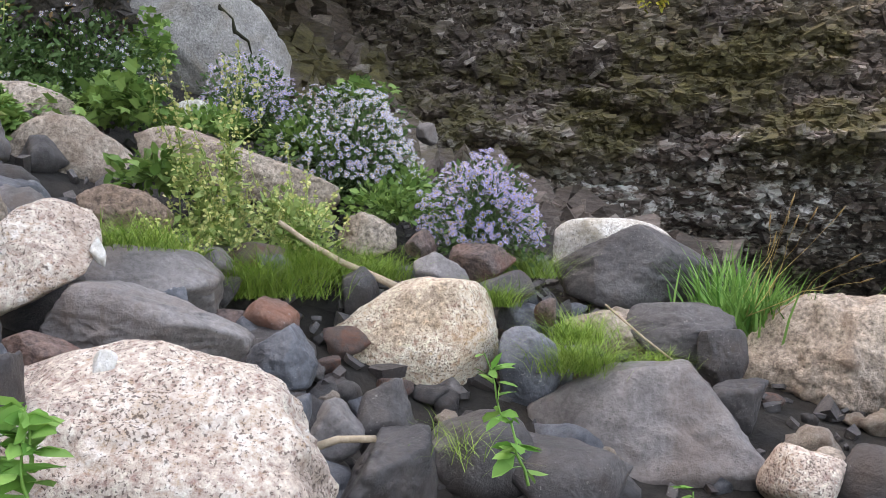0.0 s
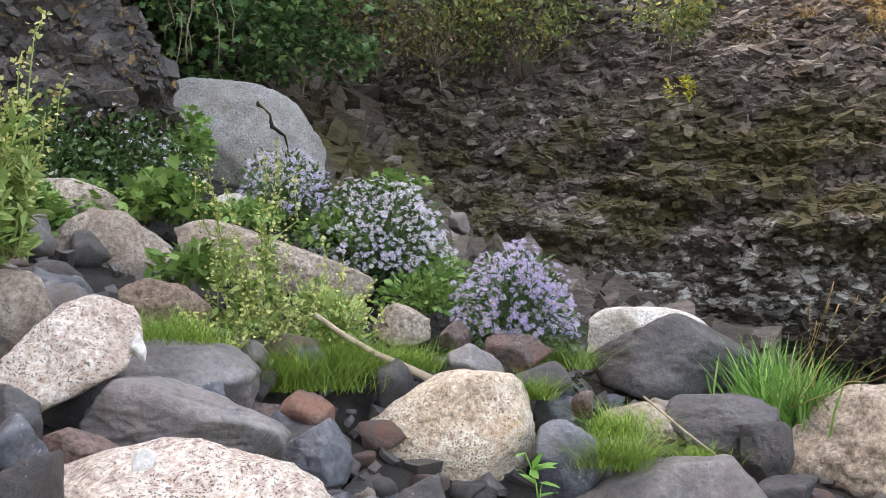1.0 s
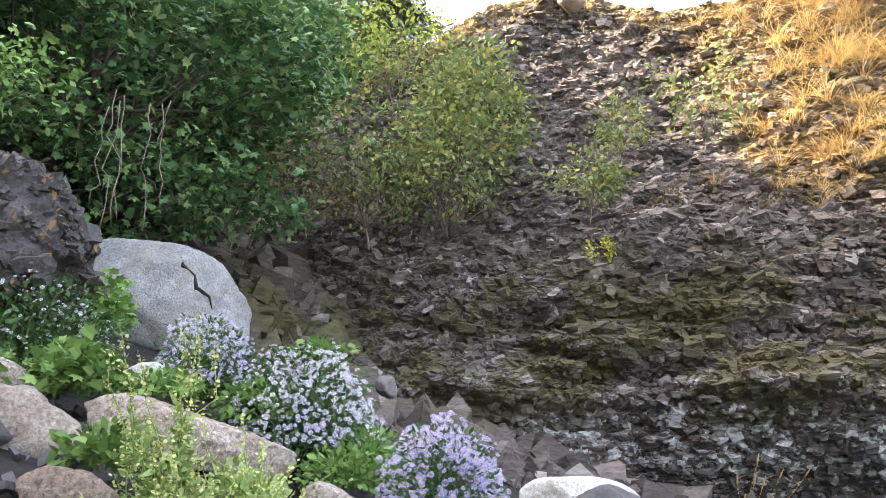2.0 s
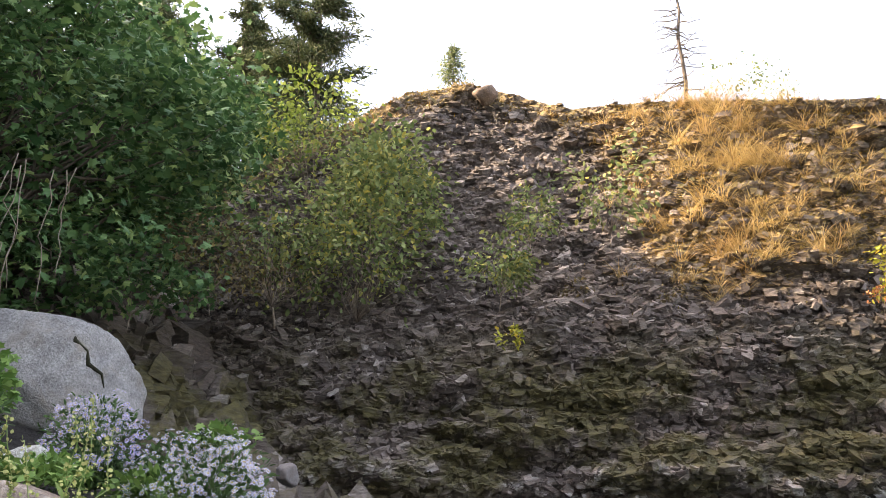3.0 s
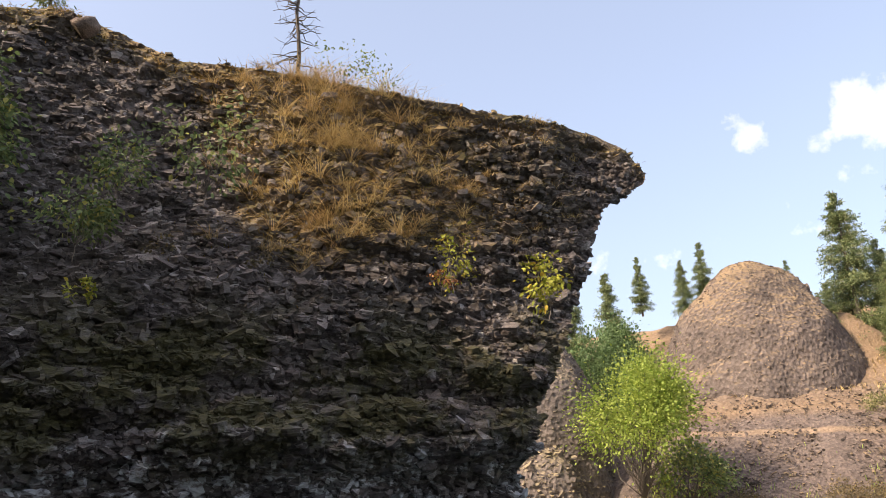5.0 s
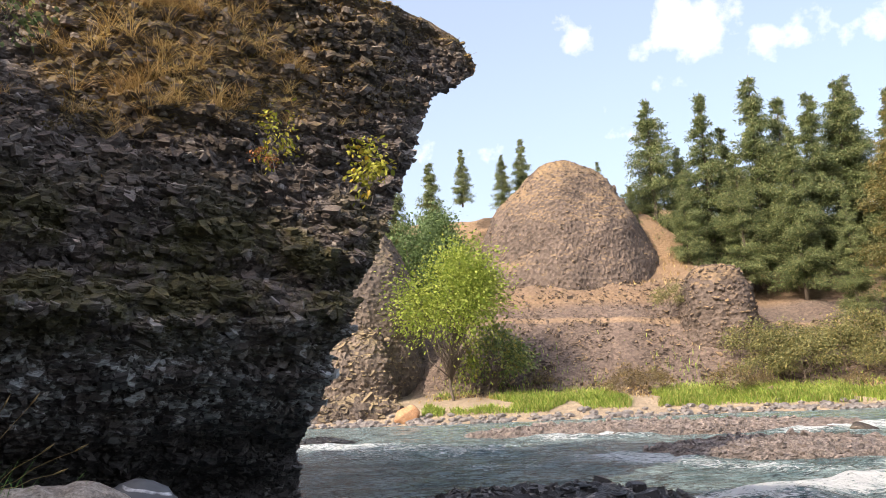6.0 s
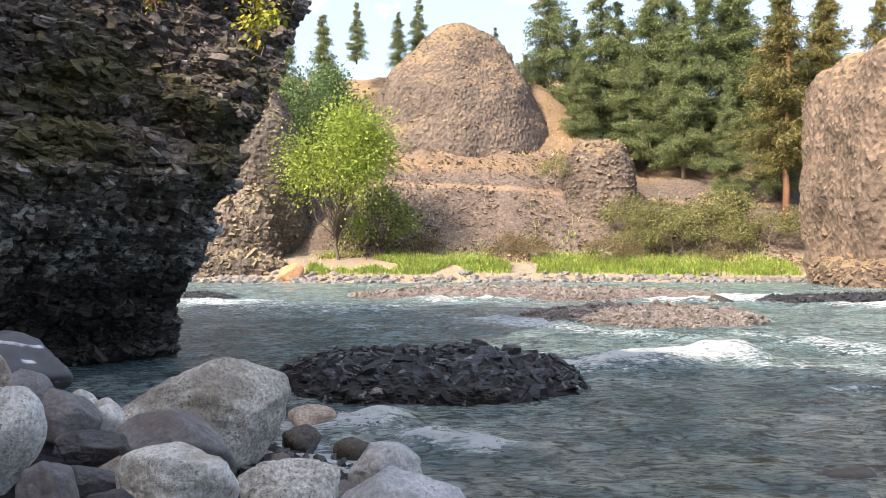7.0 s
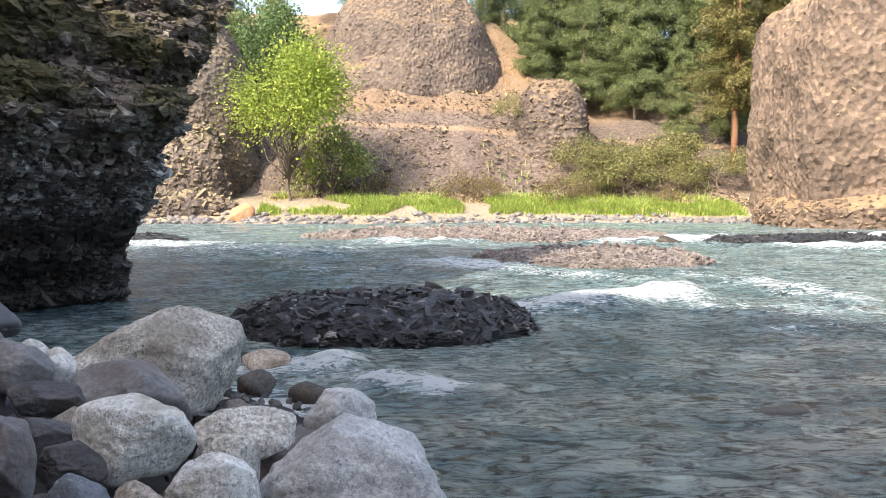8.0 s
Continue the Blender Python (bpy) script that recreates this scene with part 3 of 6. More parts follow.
def make_river():
    xs = np.unique(np.concatenate([np.linspace(-9, 14, 260), np.linspace(-30, -9, 70), np.linspace(14, 60, 120), np.array([-90, -60, -42, 80, 120, 200])]))
    ys = np.unique(np.concatenate([np.linspace(2, 22, 260), np.linspace(22, 66, 200), np.array([-60, -30, -12, -4])]))
    X, Y = np.meshgrid(xs, ys)
    x, y = X.ravel(), Y.ravel()
    fo = np.zeros(len(x))
    for x0, y0, x1, y1, w, k in (  # churned stretches: from, to, half width, strength
            (1.1, 14.2, 2.3, 14.8, 0.50, 0.80), (2.3, 14.8, 4.5, 16.3, 0.55, 0.92), (4.5, 16.3, 4.7, 14.2, 0.35, 0.62), (4.7, 14.2, 6.3, 14.4, 0.30, 0.45),
            (5.9, 19.7, 7.0, 18.7, 0.50, 0.55), (7.0, 18.7, 7.5, 15.6, 0.60, 0.62), (5.7, 13.5, 7.4, 13.8, 0.60, 0.42), (5.0, 12.0, 6.7, 12.3, 0.35, 0.36),
            (-0.1, 23.9, 1.3, 22.8, 0.90, 0.75), (1.3, 21.8, 3.7, 19.7, 0.50, 0.60), (-1.6, 34.8, 0.1, 35.6, 1.20, 0.80), (-11.9, 31.8, -9.9, 31.8, 1.60, 0.70),
            (-9.7, 31.1, -4.4, 28.6, 2.00, 0.50), (-9.7, 27.0, -6.5, 26.1, 1.00, 0.38), (7.8, 34.8, 11.4, 36.5, 1.40, 0.80), (11.7, 36.5, 14.9, 34.8, 1.40, 0.75),
            (14.1, 31.8, 16.4, 30.4, 1.30, 0.75), (-2.1, 9.3, -1.3, 9.4, 0.26, 0.85), (-1.9, 8.1, -1.4, 7.6, 0.24, 0.88), (-1.5, 9.5, -0.6, 8.9, 0.16, 0.45),
            (-0.7, 8.8, 0.0, 8.5, 0.22, 0.85), (3.5, 18.9, 5.2, 18.1, 0.50, 0.40), (-3.1, 21.8, 0.3, 23.2, 1.50, 0.33)):
        fo = np.maximum(fo, k * streak(x, y, x0, y0, x1, y1, w))
    fast = 0.5 + fo * 2.4
    p = np.stack([x * 0.6, y * 1.25, np.zeros(len(x))], 1)
    calm = np.clip(y / 14, 0.3, 1.0)
    z = 0.085 * fast * calm * vnoise(p, 0.9, 2.0, 3) + 0.03 * vnoise(p, 3.0, 6.0, 2) + 0.16 * fo * calm ** 2
    q = np.stack([x, y, z], 1)
    nx = len(xs)
    i = np.arange(len(q)).reshape(len(ys), nx)
    f = np.stack([i[:-1, :-1], i[:-1, 1:], i[1:, 1:], i[1:, :-1]], -1).reshape(-1, 4)
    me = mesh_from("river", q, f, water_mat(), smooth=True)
    at = me.attributes.new("foam", "FLOAT", "POINT")
    at.data.foreach_set("value", fo.astype(np.float32))
    tagged(new("water", me), "blue-green river with white rapids between rocks", "river", kind="structure")


make_river()


# ---- the overhanging cliff ----
# A face at 45 degrees to the axes. s runs along it, z up, o is how far it leans back from the plane x - y = -18.
ROOT2 = math.sqrt(2)
FACE_DIST = 18 / ROOT2


def cliff_rim(s):
    return np.interp(s, [-12, -7, -4.6, -3.4, -2.4, -1.2, -0.4, 0.5, 2.5, 5, 7, 8.7, 9.3, 9.8], [6.4, 7.4, 9.0, 9.6, 10.06, 10.2, 9.95, 9.62, 9.62, 9.56, 9.48, 9.30, 9.0, 8.6])


def cliff_end(z):
    return np.interp(z, [-2, 0.2, 1.5, 2.4, 3.5, 4.5, 5.5, 6.5, 7.1, 7.65, 8.1, 8.52, 9.0, 9.4, 10.5], [5.4, 5.56, 5.82, 6.3, 6.7, 7.2, 7.65, 8.12, 8.3, 8.55, 9.1, 9.63, 9.33, 8.6, 8.2])


def cliff_lean(s, z):
    base = np.interp(z, [-2, 0.0, 0.8, 1.6, 2.3, 3.2, 4.5, 6.0], [3.2, 2.7, 2.1, 0.9, -0.2, -0.7, -0.35, 0.2])
    up = np.clip(z - 5.2, 0, 6)
    left = sstep(5.0, -3.5, s)
    top = up * (0.12 + 0.30 * left) + 0.04 * up ** 2 * left
    # a hollow beside the upper knob, turned away from the sun
    top = top + 0.9 * sstep(-3.4, 0.3, s) * sstep(5.2, 0.8, s) * sstep(5.0, 8.6, z)
    talus = 2.0 * sstep(0.5, -5, s) * sstep(4.5, 1.0, z) * -0.6
    return base * sstep(-7, -2.5, s) + top + talus + 0.9 * sstep(-3.5, -8, s)


def cliff_point(s, z, o):
    k = 1 + o / FACE_DIST
    x, y = (s - 18 / ROOT2) / ROOT2, (s + 18 / ROOT2) / ROOT2
    return np.stack([x * k, y * k, 2 + (z - 2) * k], -1)


def cliff_surface(u, v):
    """Face of the cliff for u, v in 0..1; u beyond 1 goes round the end, v beyond 1 over the top."""
    uu, vv = np.minimum(u, 1), np.minimum(v, 1)
    s = -9 + uu * 18.6
    for _ in range(4):
        z = -1.2 + vv * (cliff_rim(s) + 1.2)
        s = -9 + uu * (cliff_end(z) + 9)
    z = -1.2 + vv * (cliff_rim(s) + 1.2)
    o = cliff_lean(s, z)
    p = cliff_point(s, z, o)
    back = np.maximum(np.maximum(u - 1, 0) / 0.15, np.maximum(v - 1, 0) / 0.25)
    inward = np.array([-1, 1, 0]) / ROOT2
    along = np.array([1, 1, 0]) / ROOT2
    p = p + inward * (back * 7.5)[..., None] - along * (np.maximum(u - 1, 0) / 0.15 * 1.6)[..., None]
    p[..., 2] += np.maximum(v - 1, 0) / 0.25 * 0.7 * (1 - np.maximum(u - 1, 0) / 0.15)
    return p, s, z


def dry_zone(s, z):
    """Where dry moss and grass cover the cliff: the sloping upper middle and a strip along the rim."""
    edge = sstep(-0.1, 1.5, s + 0.35 * (z - 9.2)) * (0.62 * sstep(9.6, 7.4, s) + 0.38 * sstep(6.8, 4.8, s))
    body = edge * sstep(5.2, 7.0, z - 0.12 * (s - 3))
    low = 0.5 * np.exp(-((s - 2.0) / 1.2) ** 2 - ((z - 6.3) / 0.9) ** 2)
    rim = sstep(0.9, 0.15, cliff_rim(s) - z) * 0.85
    return np.clip(np.maximum(np.maximum(body, rim), low), 0, 1)


def with_dry(me, w):
    at = me.attributes.new("dry", "FLOAT", "POINT")
    at.data.foreach_set("value", np.asarray(w, np.float32))
    return me


def cliff_mat(name, flake=False, crusted=True):
    m, nt, b = node_mat(name)
    p = coords(nt, True)
    g = nt.nodes.new("ShaderNodeNewGeometry")
    sep = nt.nodes.new("ShaderNodeSeparateXYZ")
    nt.links.new(p, sep.inputs[0])
    nrm = nt.nodes.new("ShaderNodeSeparateXYZ")
    nt.links.new(g.outputs["Normal"], nrm.inputs[0])
    strat = nt.nodes.new("ShaderNodeMapping")
    strat.inputs["Scale"].default_value = (1, 1, 2.6)
    nt.links.new(p, strat.inputs["Vector"])
    big = tex(nt, "ShaderNodeTexNoise", 0.55, p, Detail=5.0, Roughness=0.6)
    mid = tex(nt, "ShaderNodeTexVoronoi", 4.2, strat.outputs[0], Randomness=1.0)
    fine = tex(nt, "ShaderNodeTexNoise", 9.0, strat.outputs[0], Detail=8.0, Roughness=0.72)
    c = ramp(nt, big.outputs["Fac"], [(0.35, (0.060, 0.045, 0.038)), (0.65, (0.215, 0.172, 0.150))])
    own = ramp(nt, g.outputs["Random Per Island"], [(0.0, (0.016, 0.013, 0.011)), (0.45, (0.085, 0.066, 0.056)), (0.85, (0.25, 0.208, 0.185)), (1.0, (0.58, 0.53, 0.49))]) if flake else \
        ramp(nt, mid.outputs["Color"], [(0.0, (0.045, 0.037, 0.033)), (1.0, (0.16, 0.135, 0.125))])
    c = mix(nt, 0.5, c, own)
    c = mix(nt, 0.6, c, ramp(nt, fine.outputs["Fac"], [(0.3, grey(0.15)), (0.7, grey(0.85))]), "OVERLAY")
    # rock below the high-water line, stained dark, with the undercut's shade painted in
    foot_dark = ramp(nt, math_node(nt, "ADD", math_node(nt, "MULTIPLY", sep.outputs[2], 0.1), math_node(nt, "MULTIPLY", big.outputs["Fac"], 0.1)), [(0.17, grey(0.55)), (0.27, grey(0))])
    c = mix(nt, foot_dark, c, (0.040, 0.036, 0.034))
    # pale crust in patches low on the face
    crust_n = tex(nt, "ShaderNodeTexNoise", 1.1, strat.outputs[0], Detail=7.0, Roughness=0.7)
    crust_b = tex(nt, "ShaderNodeTexNoise", 6.0, strat.outputs[0], Detail=5.0, Roughness=0.7)
    band = ramp(nt, math_node(nt, "MULTIPLY", sep.outputs[2], 0.1), [(0.13, grey(0)), (0.19, grey(1)), (0.27, grey(1)), (0.35, grey(0))])
    crust = math_node(nt, "MULTIPLY", band, ramp(nt, math_node(nt, "ADD", math_node(nt, "MULTIPLY", crust_n.outputs["Fac"], 0.65), math_node(nt, "MULTIPLY", crust_b.outputs["Fac"], 0.35)), [(0.485, grey(0)), (0.53, grey(1))]))
    if flake:
        crust = math_node(nt, "MULTIPLY", crust, ramp(nt, g.outputs["Random Per Island"], [(0.40, grey(0.1)), (0.46, grey(1))]))
    c = mix(nt, math_node(nt, "MULTIPLY", crust, (0.85 if flake else 0.4) * crusted), c, (0.60, 0.60, 0.58))
    # moss: olive in a damp belt, golden and dry on the upper slope
    moss_n = tex(nt, "ShaderNodeTexNoise", 0.9, p, Detail=7.0, Roughness=0.7)
    belt = ramp(nt, math_node(nt, "MULTIPLY", sep.outputs[2], 0.1), [(0.24, grey(0)), (0.31, grey(1)), (0.47, grey(1)), (0.58, grey(0))])
    wet = math_node(nt, "MULTIPLY", belt, ramp(nt, moss_n.outputs["Fac"], [(0.43, grey(0)), (0.54, grey(0.9))]))
    c = mix(nt, wet, c, ramp(nt, crust_b.outputs["Fac"], [(0.35, (0.040, 0.036, 0.012)), (0.65, (0.125, 0.108, 0.034))]))
    dry = nt.nodes.new("ShaderNodeAttribute")
    dry.attribute_name = "dry"
    lift = ramp(nt, nrm.outputs[2], [(-0.15, grey(0.15)), (0.3, grey(1))])
    gold_n = tex(nt, "ShaderNodeTexNoise", 1.1, strat.outputs[0], Detail=6.0, Roughness=0.65)
    k = math_node(nt, "ADD", dry.outputs["Fac"], math_node(nt, "MULTIPLY", gold_n.outputs["Fac"], 0.9))
    gold = math_node(nt, "MULTIPLY", lift, ramp(nt, math_node(nt, "MULTIPLY", k, 0.5), [(0.44, grey(0)), (0.60, grey(0.95))]))
    straw = ramp(nt, tex(nt, "ShaderNodeTexNoise", 1.6, p, Detail=5.0).outputs["Fac"], [(0.32, (0.08, 0.068, 0.02)), (0.48, (0.19, 0.13, 0.038)), (0.60, (0.30, 0.20, 0.08)), (0.72, (0.40, 0.29, 0.16))])
    c = mix(nt, gold, c, straw)
    nt.links.new(c, b.inputs["Base Color"])
    b.inputs["Roughness"].default_value = 0.72
    bump(nt, b, mix(nt, 0.5, mid.outputs["Distance"], fine.outputs["Fac"]), 1.0, 0.09)
    return m


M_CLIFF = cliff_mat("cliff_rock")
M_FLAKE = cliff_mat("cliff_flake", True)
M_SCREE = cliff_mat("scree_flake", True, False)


OUT = np.array([1, -1, 0.25]) / 1.44


def cliff_relief(p):
    """How far lumps and ledges stand out of the smooth face at p."""
    q = p * np.array([1, 1, 2.4])
    low = sstep(5.2, 3.6, p[:, 2])
    ledge = vnoise(p * np.array([0.45, 0.45, 2.6]), 0.8, 14.0, 3)
    return low * 0.5 * ledge + 0.30 * vnoise(p, 0.45, 4.0, 3) + 0.30 * np.abs(vnoise(q, 0.9, 9.0, 3)) - 0.11 * np.abs(vnoise(q, 2.1, 3.0, 2)) - 0.02


def make_cliff():
    rng = np.random.default_rng(11)
    us = np.concatenate([np.linspace(0, 1, 420), np.linspace(1, 1.15, 40)[1:]])
    vs = np.concatenate([np.linspace(0, 1, 230), np.linspace(1, 1.25, 30)[1:]])
    U, V = np.meshgrid(us, vs)
    P, S, Z = cliff_surface(U, V)
    shape = P.shape[:2]
    p = P.reshape(-1, 3)
    amp = np.ones(len(p))
    amp[(V.ravel() > 0.985)] = 0.35
    p = p + OUT * ((cliff_relief(p) + 0.06 * vnoise(p * np.array([1, 1, 2.4]), 3.6, 1.0, 3)) * amp)[:, None]
    i = np.arange(len(p)).reshape(shape)
    f = np.stack([i[:-1, :-1], i[:-1, 1:], i[1:, 1:], i[1:, :-1]], -1)
    nu, nv = 419, 229
    keep = np.ones(f.shape[:2], bool)
    keep[nv:, nu:] = False
    cliff = thing("cliff", "tall overhanging dark basalt cliff with mossy golden top", "cliff")
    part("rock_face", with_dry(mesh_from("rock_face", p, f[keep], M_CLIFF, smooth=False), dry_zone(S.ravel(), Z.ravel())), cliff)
    # broken plates all over the face
    n = 72000
    u, v = rng.uniform(0.12, 1.04, n), rng.uniform(0.05, 1.0, n) ** 0.9
    v = np.where(u > 1, np.minimum(v, 0.9), v)
    base, s, z = cliff_surface(u, v)
    base = base + OUT * (cliff_relief(base) * np.where(v > 0.985, 0.35, 1.0))[:, None]
    size = np.clip(0.034 * np.exp(rng.normal(0, 0.55, n)), 0.012, 0.12)
    size[v > 0.97] *= 0.7
    thick = size * rng.uniform(0.5, 1.3, n)
    base = base + OUT * (size * rng.uniform(-0.5, 0.45, n))[:, None]
    outs = np.tile(OUT, (n, 1))
    big = np.argsort(-size * (1.0 - 0.02 * np.abs(s - 2)))[:280]
    mask = np.ones(n, bool)
    mask[big] = False
    rest = part("flake_layer", with_dry(shards("flake_layer", base[mask], outs[mask], size[mask], thick[mask], M_FLAKE, rng, 0.5, 0.38), np.repeat(dry_zone(s[mask], z[mask]), 10)), cliff)
    tagged(rest, kind="stuff")
    shared = [mesh_from("rock_flake", t[0], t[1], M_FLAKE) for t in SHARDS]
    x, y, nrm = shard_axes(outs[big], rng, 0.5, 0.38)
    for i, j in enumerate(big):
        ob = part("rock_flake", shared[i % 8], cliff)
        m = Matrix.Identity(4)
        for c, a in enumerate((x[i] * size[j] * 1.55, y[i] * size[j], nrm[i] * thick[j])):
            m[0][c], m[1][c], m[2][c] = a
        m.translation = base[j]
        ob.matrix_local = m
    return cliff


cliff = make_cliff()


# ---- far side of the river ----
def far_rock_mat(name, c1, c2, grass, scale=2.2):
    m, nt, b = node_mat(name)
    p = coords(nt, True)
    g = nt.nodes.new("ShaderNodeNewGeometry")
    nrm = nt.nodes.new("ShaderNodeSeparateXYZ")
    nt.links.new(g.outputs["Normal"], nrm.inputs[0])
    cell = tex(nt, "ShaderNodeTexVoronoi", scale, p)
    big = tex(nt, "ShaderNodeTexNoise", 0.25, p, Detail=6.0, Roughness=0.65)
    fine = tex(nt, "ShaderNodeTexNoise", 3.5, p, Detail=7.0, Roughness=0.7)
    c = mix(nt, 0.5, ramp(nt, cell.outputs["Color"], [(0.1, c1), (0.9, c2)]), ramp(nt, big.outputs["Fac"], [(0.35, c1), (0.65, c2)]))
    c = mix(nt, 0.5, c, ramp(nt, fine.outputs["Fac"], [(0.3, grey(0.2)), (0.7, grey(0.8))]), "OVERLAY")
    lift = ramp(nt, nrm.outputs[2], [(0.42, grey(0)), (0.72, grey(0.9))])
    c = mix(nt, math_node(nt, "MULTIPLY", lift, ramp(nt, big.outputs["Fac"], [(0.3, grey(0.3)), (0.6, grey(1))])), c, grass)
    nt.links.new(c, b.inputs["Base Color"])
    b.inputs["Roughness"].default_value = 0.9
    bump(nt, b, mix(nt, 0.4, cell.outputs["Distance"], fine.outputs["Fac"]), 1.0, 0.3)
    return m


M_DOME = far_rock_mat("dome_rock", (0.062, 0.048, 0.042), (0.18, 0.138, 0.116), (0.28, 0.19, 0.10), 2.6)
M_PILLAR = far_rock_mat("pillar_rock", (0.055, 0.040, 0.032), (0.24, 0.172, 0.13), (0.32, 0.22, 0.12), 2.3)
M_MIDROCK = far_rock_mat("shaded_rock", (0.075, 0.061, 0.054), (0.20, 0.16, 0.135), (0.32, 0.25, 0.14), 2.6)
M_SHELF = stone("river_basalt", (0.007, 0.007, 0.009), (0.030, 0.029, 0.033), (0.34, 0.32, 0.31), 5, 0.16, rough=0.33, grain=5.0, relief=0.05)
M_SHELFDRY = stone("dry_river_basalt", (0.075, 0.063, 0.06), (0.36, 0.30, 0.27), (0.05, 0.045, 0.045), 6, 0.34, rough=0.7, grain=5.0, relief=0.08)


def crag(name, label, at, radii, material, seed, power=2.0, level=6, rough=0.10, cell=0.5, yaw=0.0, columns=0.0, category="rock"):
    """A big rock mass: superellipsoid with lumps and broken, plate-like relief."""
    d, faces = sphere_dirs(level)
    q = np.abs(d) ** power
    r = q.sum(1) ** (-1 / power)
    v = d * r[:, None] * np.array(radii)
    sc = 1 / max(radii)
    amp = rough * min(radii)
    lump = amp * vnoise(v, 2.2 * sc, seed, 4)
    stretch = np.array([1, 1, 1 - 0.7 * columns])
    plates = 0.4 * cell * np.abs(vnoise(v * stretch, 0.9 / cell, seed + 5, 3)) + 0.2 * cell * vnoise(v * stretch, 2.2 / cell, seed + 2, 2)
    v = v + d * (lump + plates)[:, None]
    ob = new(name, mesh_from(name, v, faces, material))
    ob.matrix_world = pose(*at, 0, 0, yaw)
    return tagged(ob, label, category)


def plated(ob, n, size, seed, material, tilt=0.7, jitter=0.75):
    """Loose plates and knobs over a crag, as its own part."""
    rng = np.random.default_rng(seed)
    me = ob.data
    v = np.array([q.co for q in me.vertices])
    nr = np.array([q.normal for q in me.vertices])
    pick = rng.integers(0, len(v), n)
    s = size * np.exp(rng.normal(0, 0.4, n))
    tagged(part("rubble_layer", shards("rubble_layer", v[pick], nr[pick], s, s * rng.uniform(0.7, 1.4, n), material, rng, tilt, jitter), ob), kind="stuff")
    return ob


plated(crag("basalt_dome", "rounded brown basalt dome above a scree slope", (-3.5, 84.5, 7.2), (10.8, 9.2, 18.3), M_DOME, 3.0, power=1.72, level=7, cell=0.26, rough=0.09), 9000, 0.06, 1, M_DOME)
plated(crag("basalt_outcrop", "brown rock outcrop with dry grass on the scree", (9.6, 73.8, 6.4), (3.0, 3.6, 5.6), M_DOME, 5.0, power=3.0, level=5, cell=0.24), 2600, 0.09, 2, M_DOME)
plated(crag("basalt_pillar", "massive sunlit basalt pillar at the water's edge", (31.6, 55.5, 4.0), (9.2, 6.6, 11.4), M_PILLAR, 6.0, power=8.0, level=7, cell=0.5, columns=0.6, rough=0.10), 5000, 0.05, 3, M_PILLAR)
plated(crag("basalt_ledge", "low layered rock ledge below the pillar", (31.2, 52.8, 0.3), (10.2, 6.0, 1.7), M_PILLAR, 9.0, power=4.0, level=5, cell=0.24), 3500, 0.10, 4, M_PILLAR, 0.2)
plated(crag("basalt_buttress", "shaded rounded basalt buttress behind the river", (-21.3, 67.5, 5.5), (6.2, 5.0, 11.6), M_MIDROCK, 12.0, power=2.4, cell=0.2, columns=0.5), 8000, 0.07, 5, M_MIDROCK)
plated(crag("basalt_buttress", "low shaded rock shoulder at the buttress foot", (-19.0, 63.0, 2.0), (3.0, 2.6, 5.2), M_MIDROCK, 14.0, power=2.4, level=5, cell=0.24), 2800, 0.11, 6, M_MIDROCK)
plated(crag("basalt_ledge", "dark layered rock foot at the far waterline", (-20.5, 60.0, 0.3), (5.6, 2.2, 1.7), M_MIDROCK, 15.0, power=3.0, level=5, cell=0.24), 2200, 0.14, 7, M_MIDROCK, 0.2)


def scree_stones():
    rng = np.random.default_rng(77)
    n = 9000
    x, y = rng.uniform(-13, 24, n), rng.uniform(62, 80, n)
    s = np.clip(0.06 * np.exp(rng.normal(0, 0.5, n)), 0.03, 0.3)
    b = np.stack([x, y, ground_z(x, y) + 0.1], 1)
    ob = new("scree_stones", shards("scree_stones", b, np.tile(np.array([0, -0.5, 0.5]), (n, 1)), s, s * 0.7, M_DOME, rng, 0.5, 0.6))
    tagged(ob, "loose brown stones on the far scree", "stones", kind="stuff")


scree_stones()


def river_shelf(name, label, at, radii, material, seed, turn=0.0, level=6, cell=0.22):
    ob = crag(name, label, at, (radii[0], radii[1], radii[2] * 0.75), material, seed, power=2.2, level=level, rough=0.3, cell=cell, yaw=turn, category="river rock")
    return plated(ob, int(1500 * radii[0] * radii[1] / (0.8 + 4 * cell * cell * 10)), cell * 0.17, int(seed) + 20, material, 0.6, 0.6)


river_shelf("river_shelf", "low wet black basalt shelf standing in the river", (-0.95, 12.6, -0.06), (2.35, 1.9, 0.66), M_SHELF, 2.0, level=6, cell=0.26)
river_shelf("river_shelf", "dry broken basalt shelf in the rapids", (4.5, 25.0, -0.05), (3.5, 2.6, 0.5), M_SHELFDRY, 4.0, turn=-6, cell=0.3)
river_shelf("river_shelf", "long low basalt bar across the river", (2.2, 38.5, -0.1), (8.8, 4.0, 0.6), M_SHELFDRY, 7.0, turn=-5, cell=0.35)
river_shelf("river_shelf", "dark low rocks in white water", (14.8, 33.8, -0.12), (4.2, 1.2, 0.62), M_SHELF, 9.0, cell=0.3)
river_shelf("river_shelf", "small dark rocks breaking the current", (-12.4, 35.0, -0.1), (1.6, 1.0, 0.5), M_SHELF, 10.0, level=5, cell=0.2)
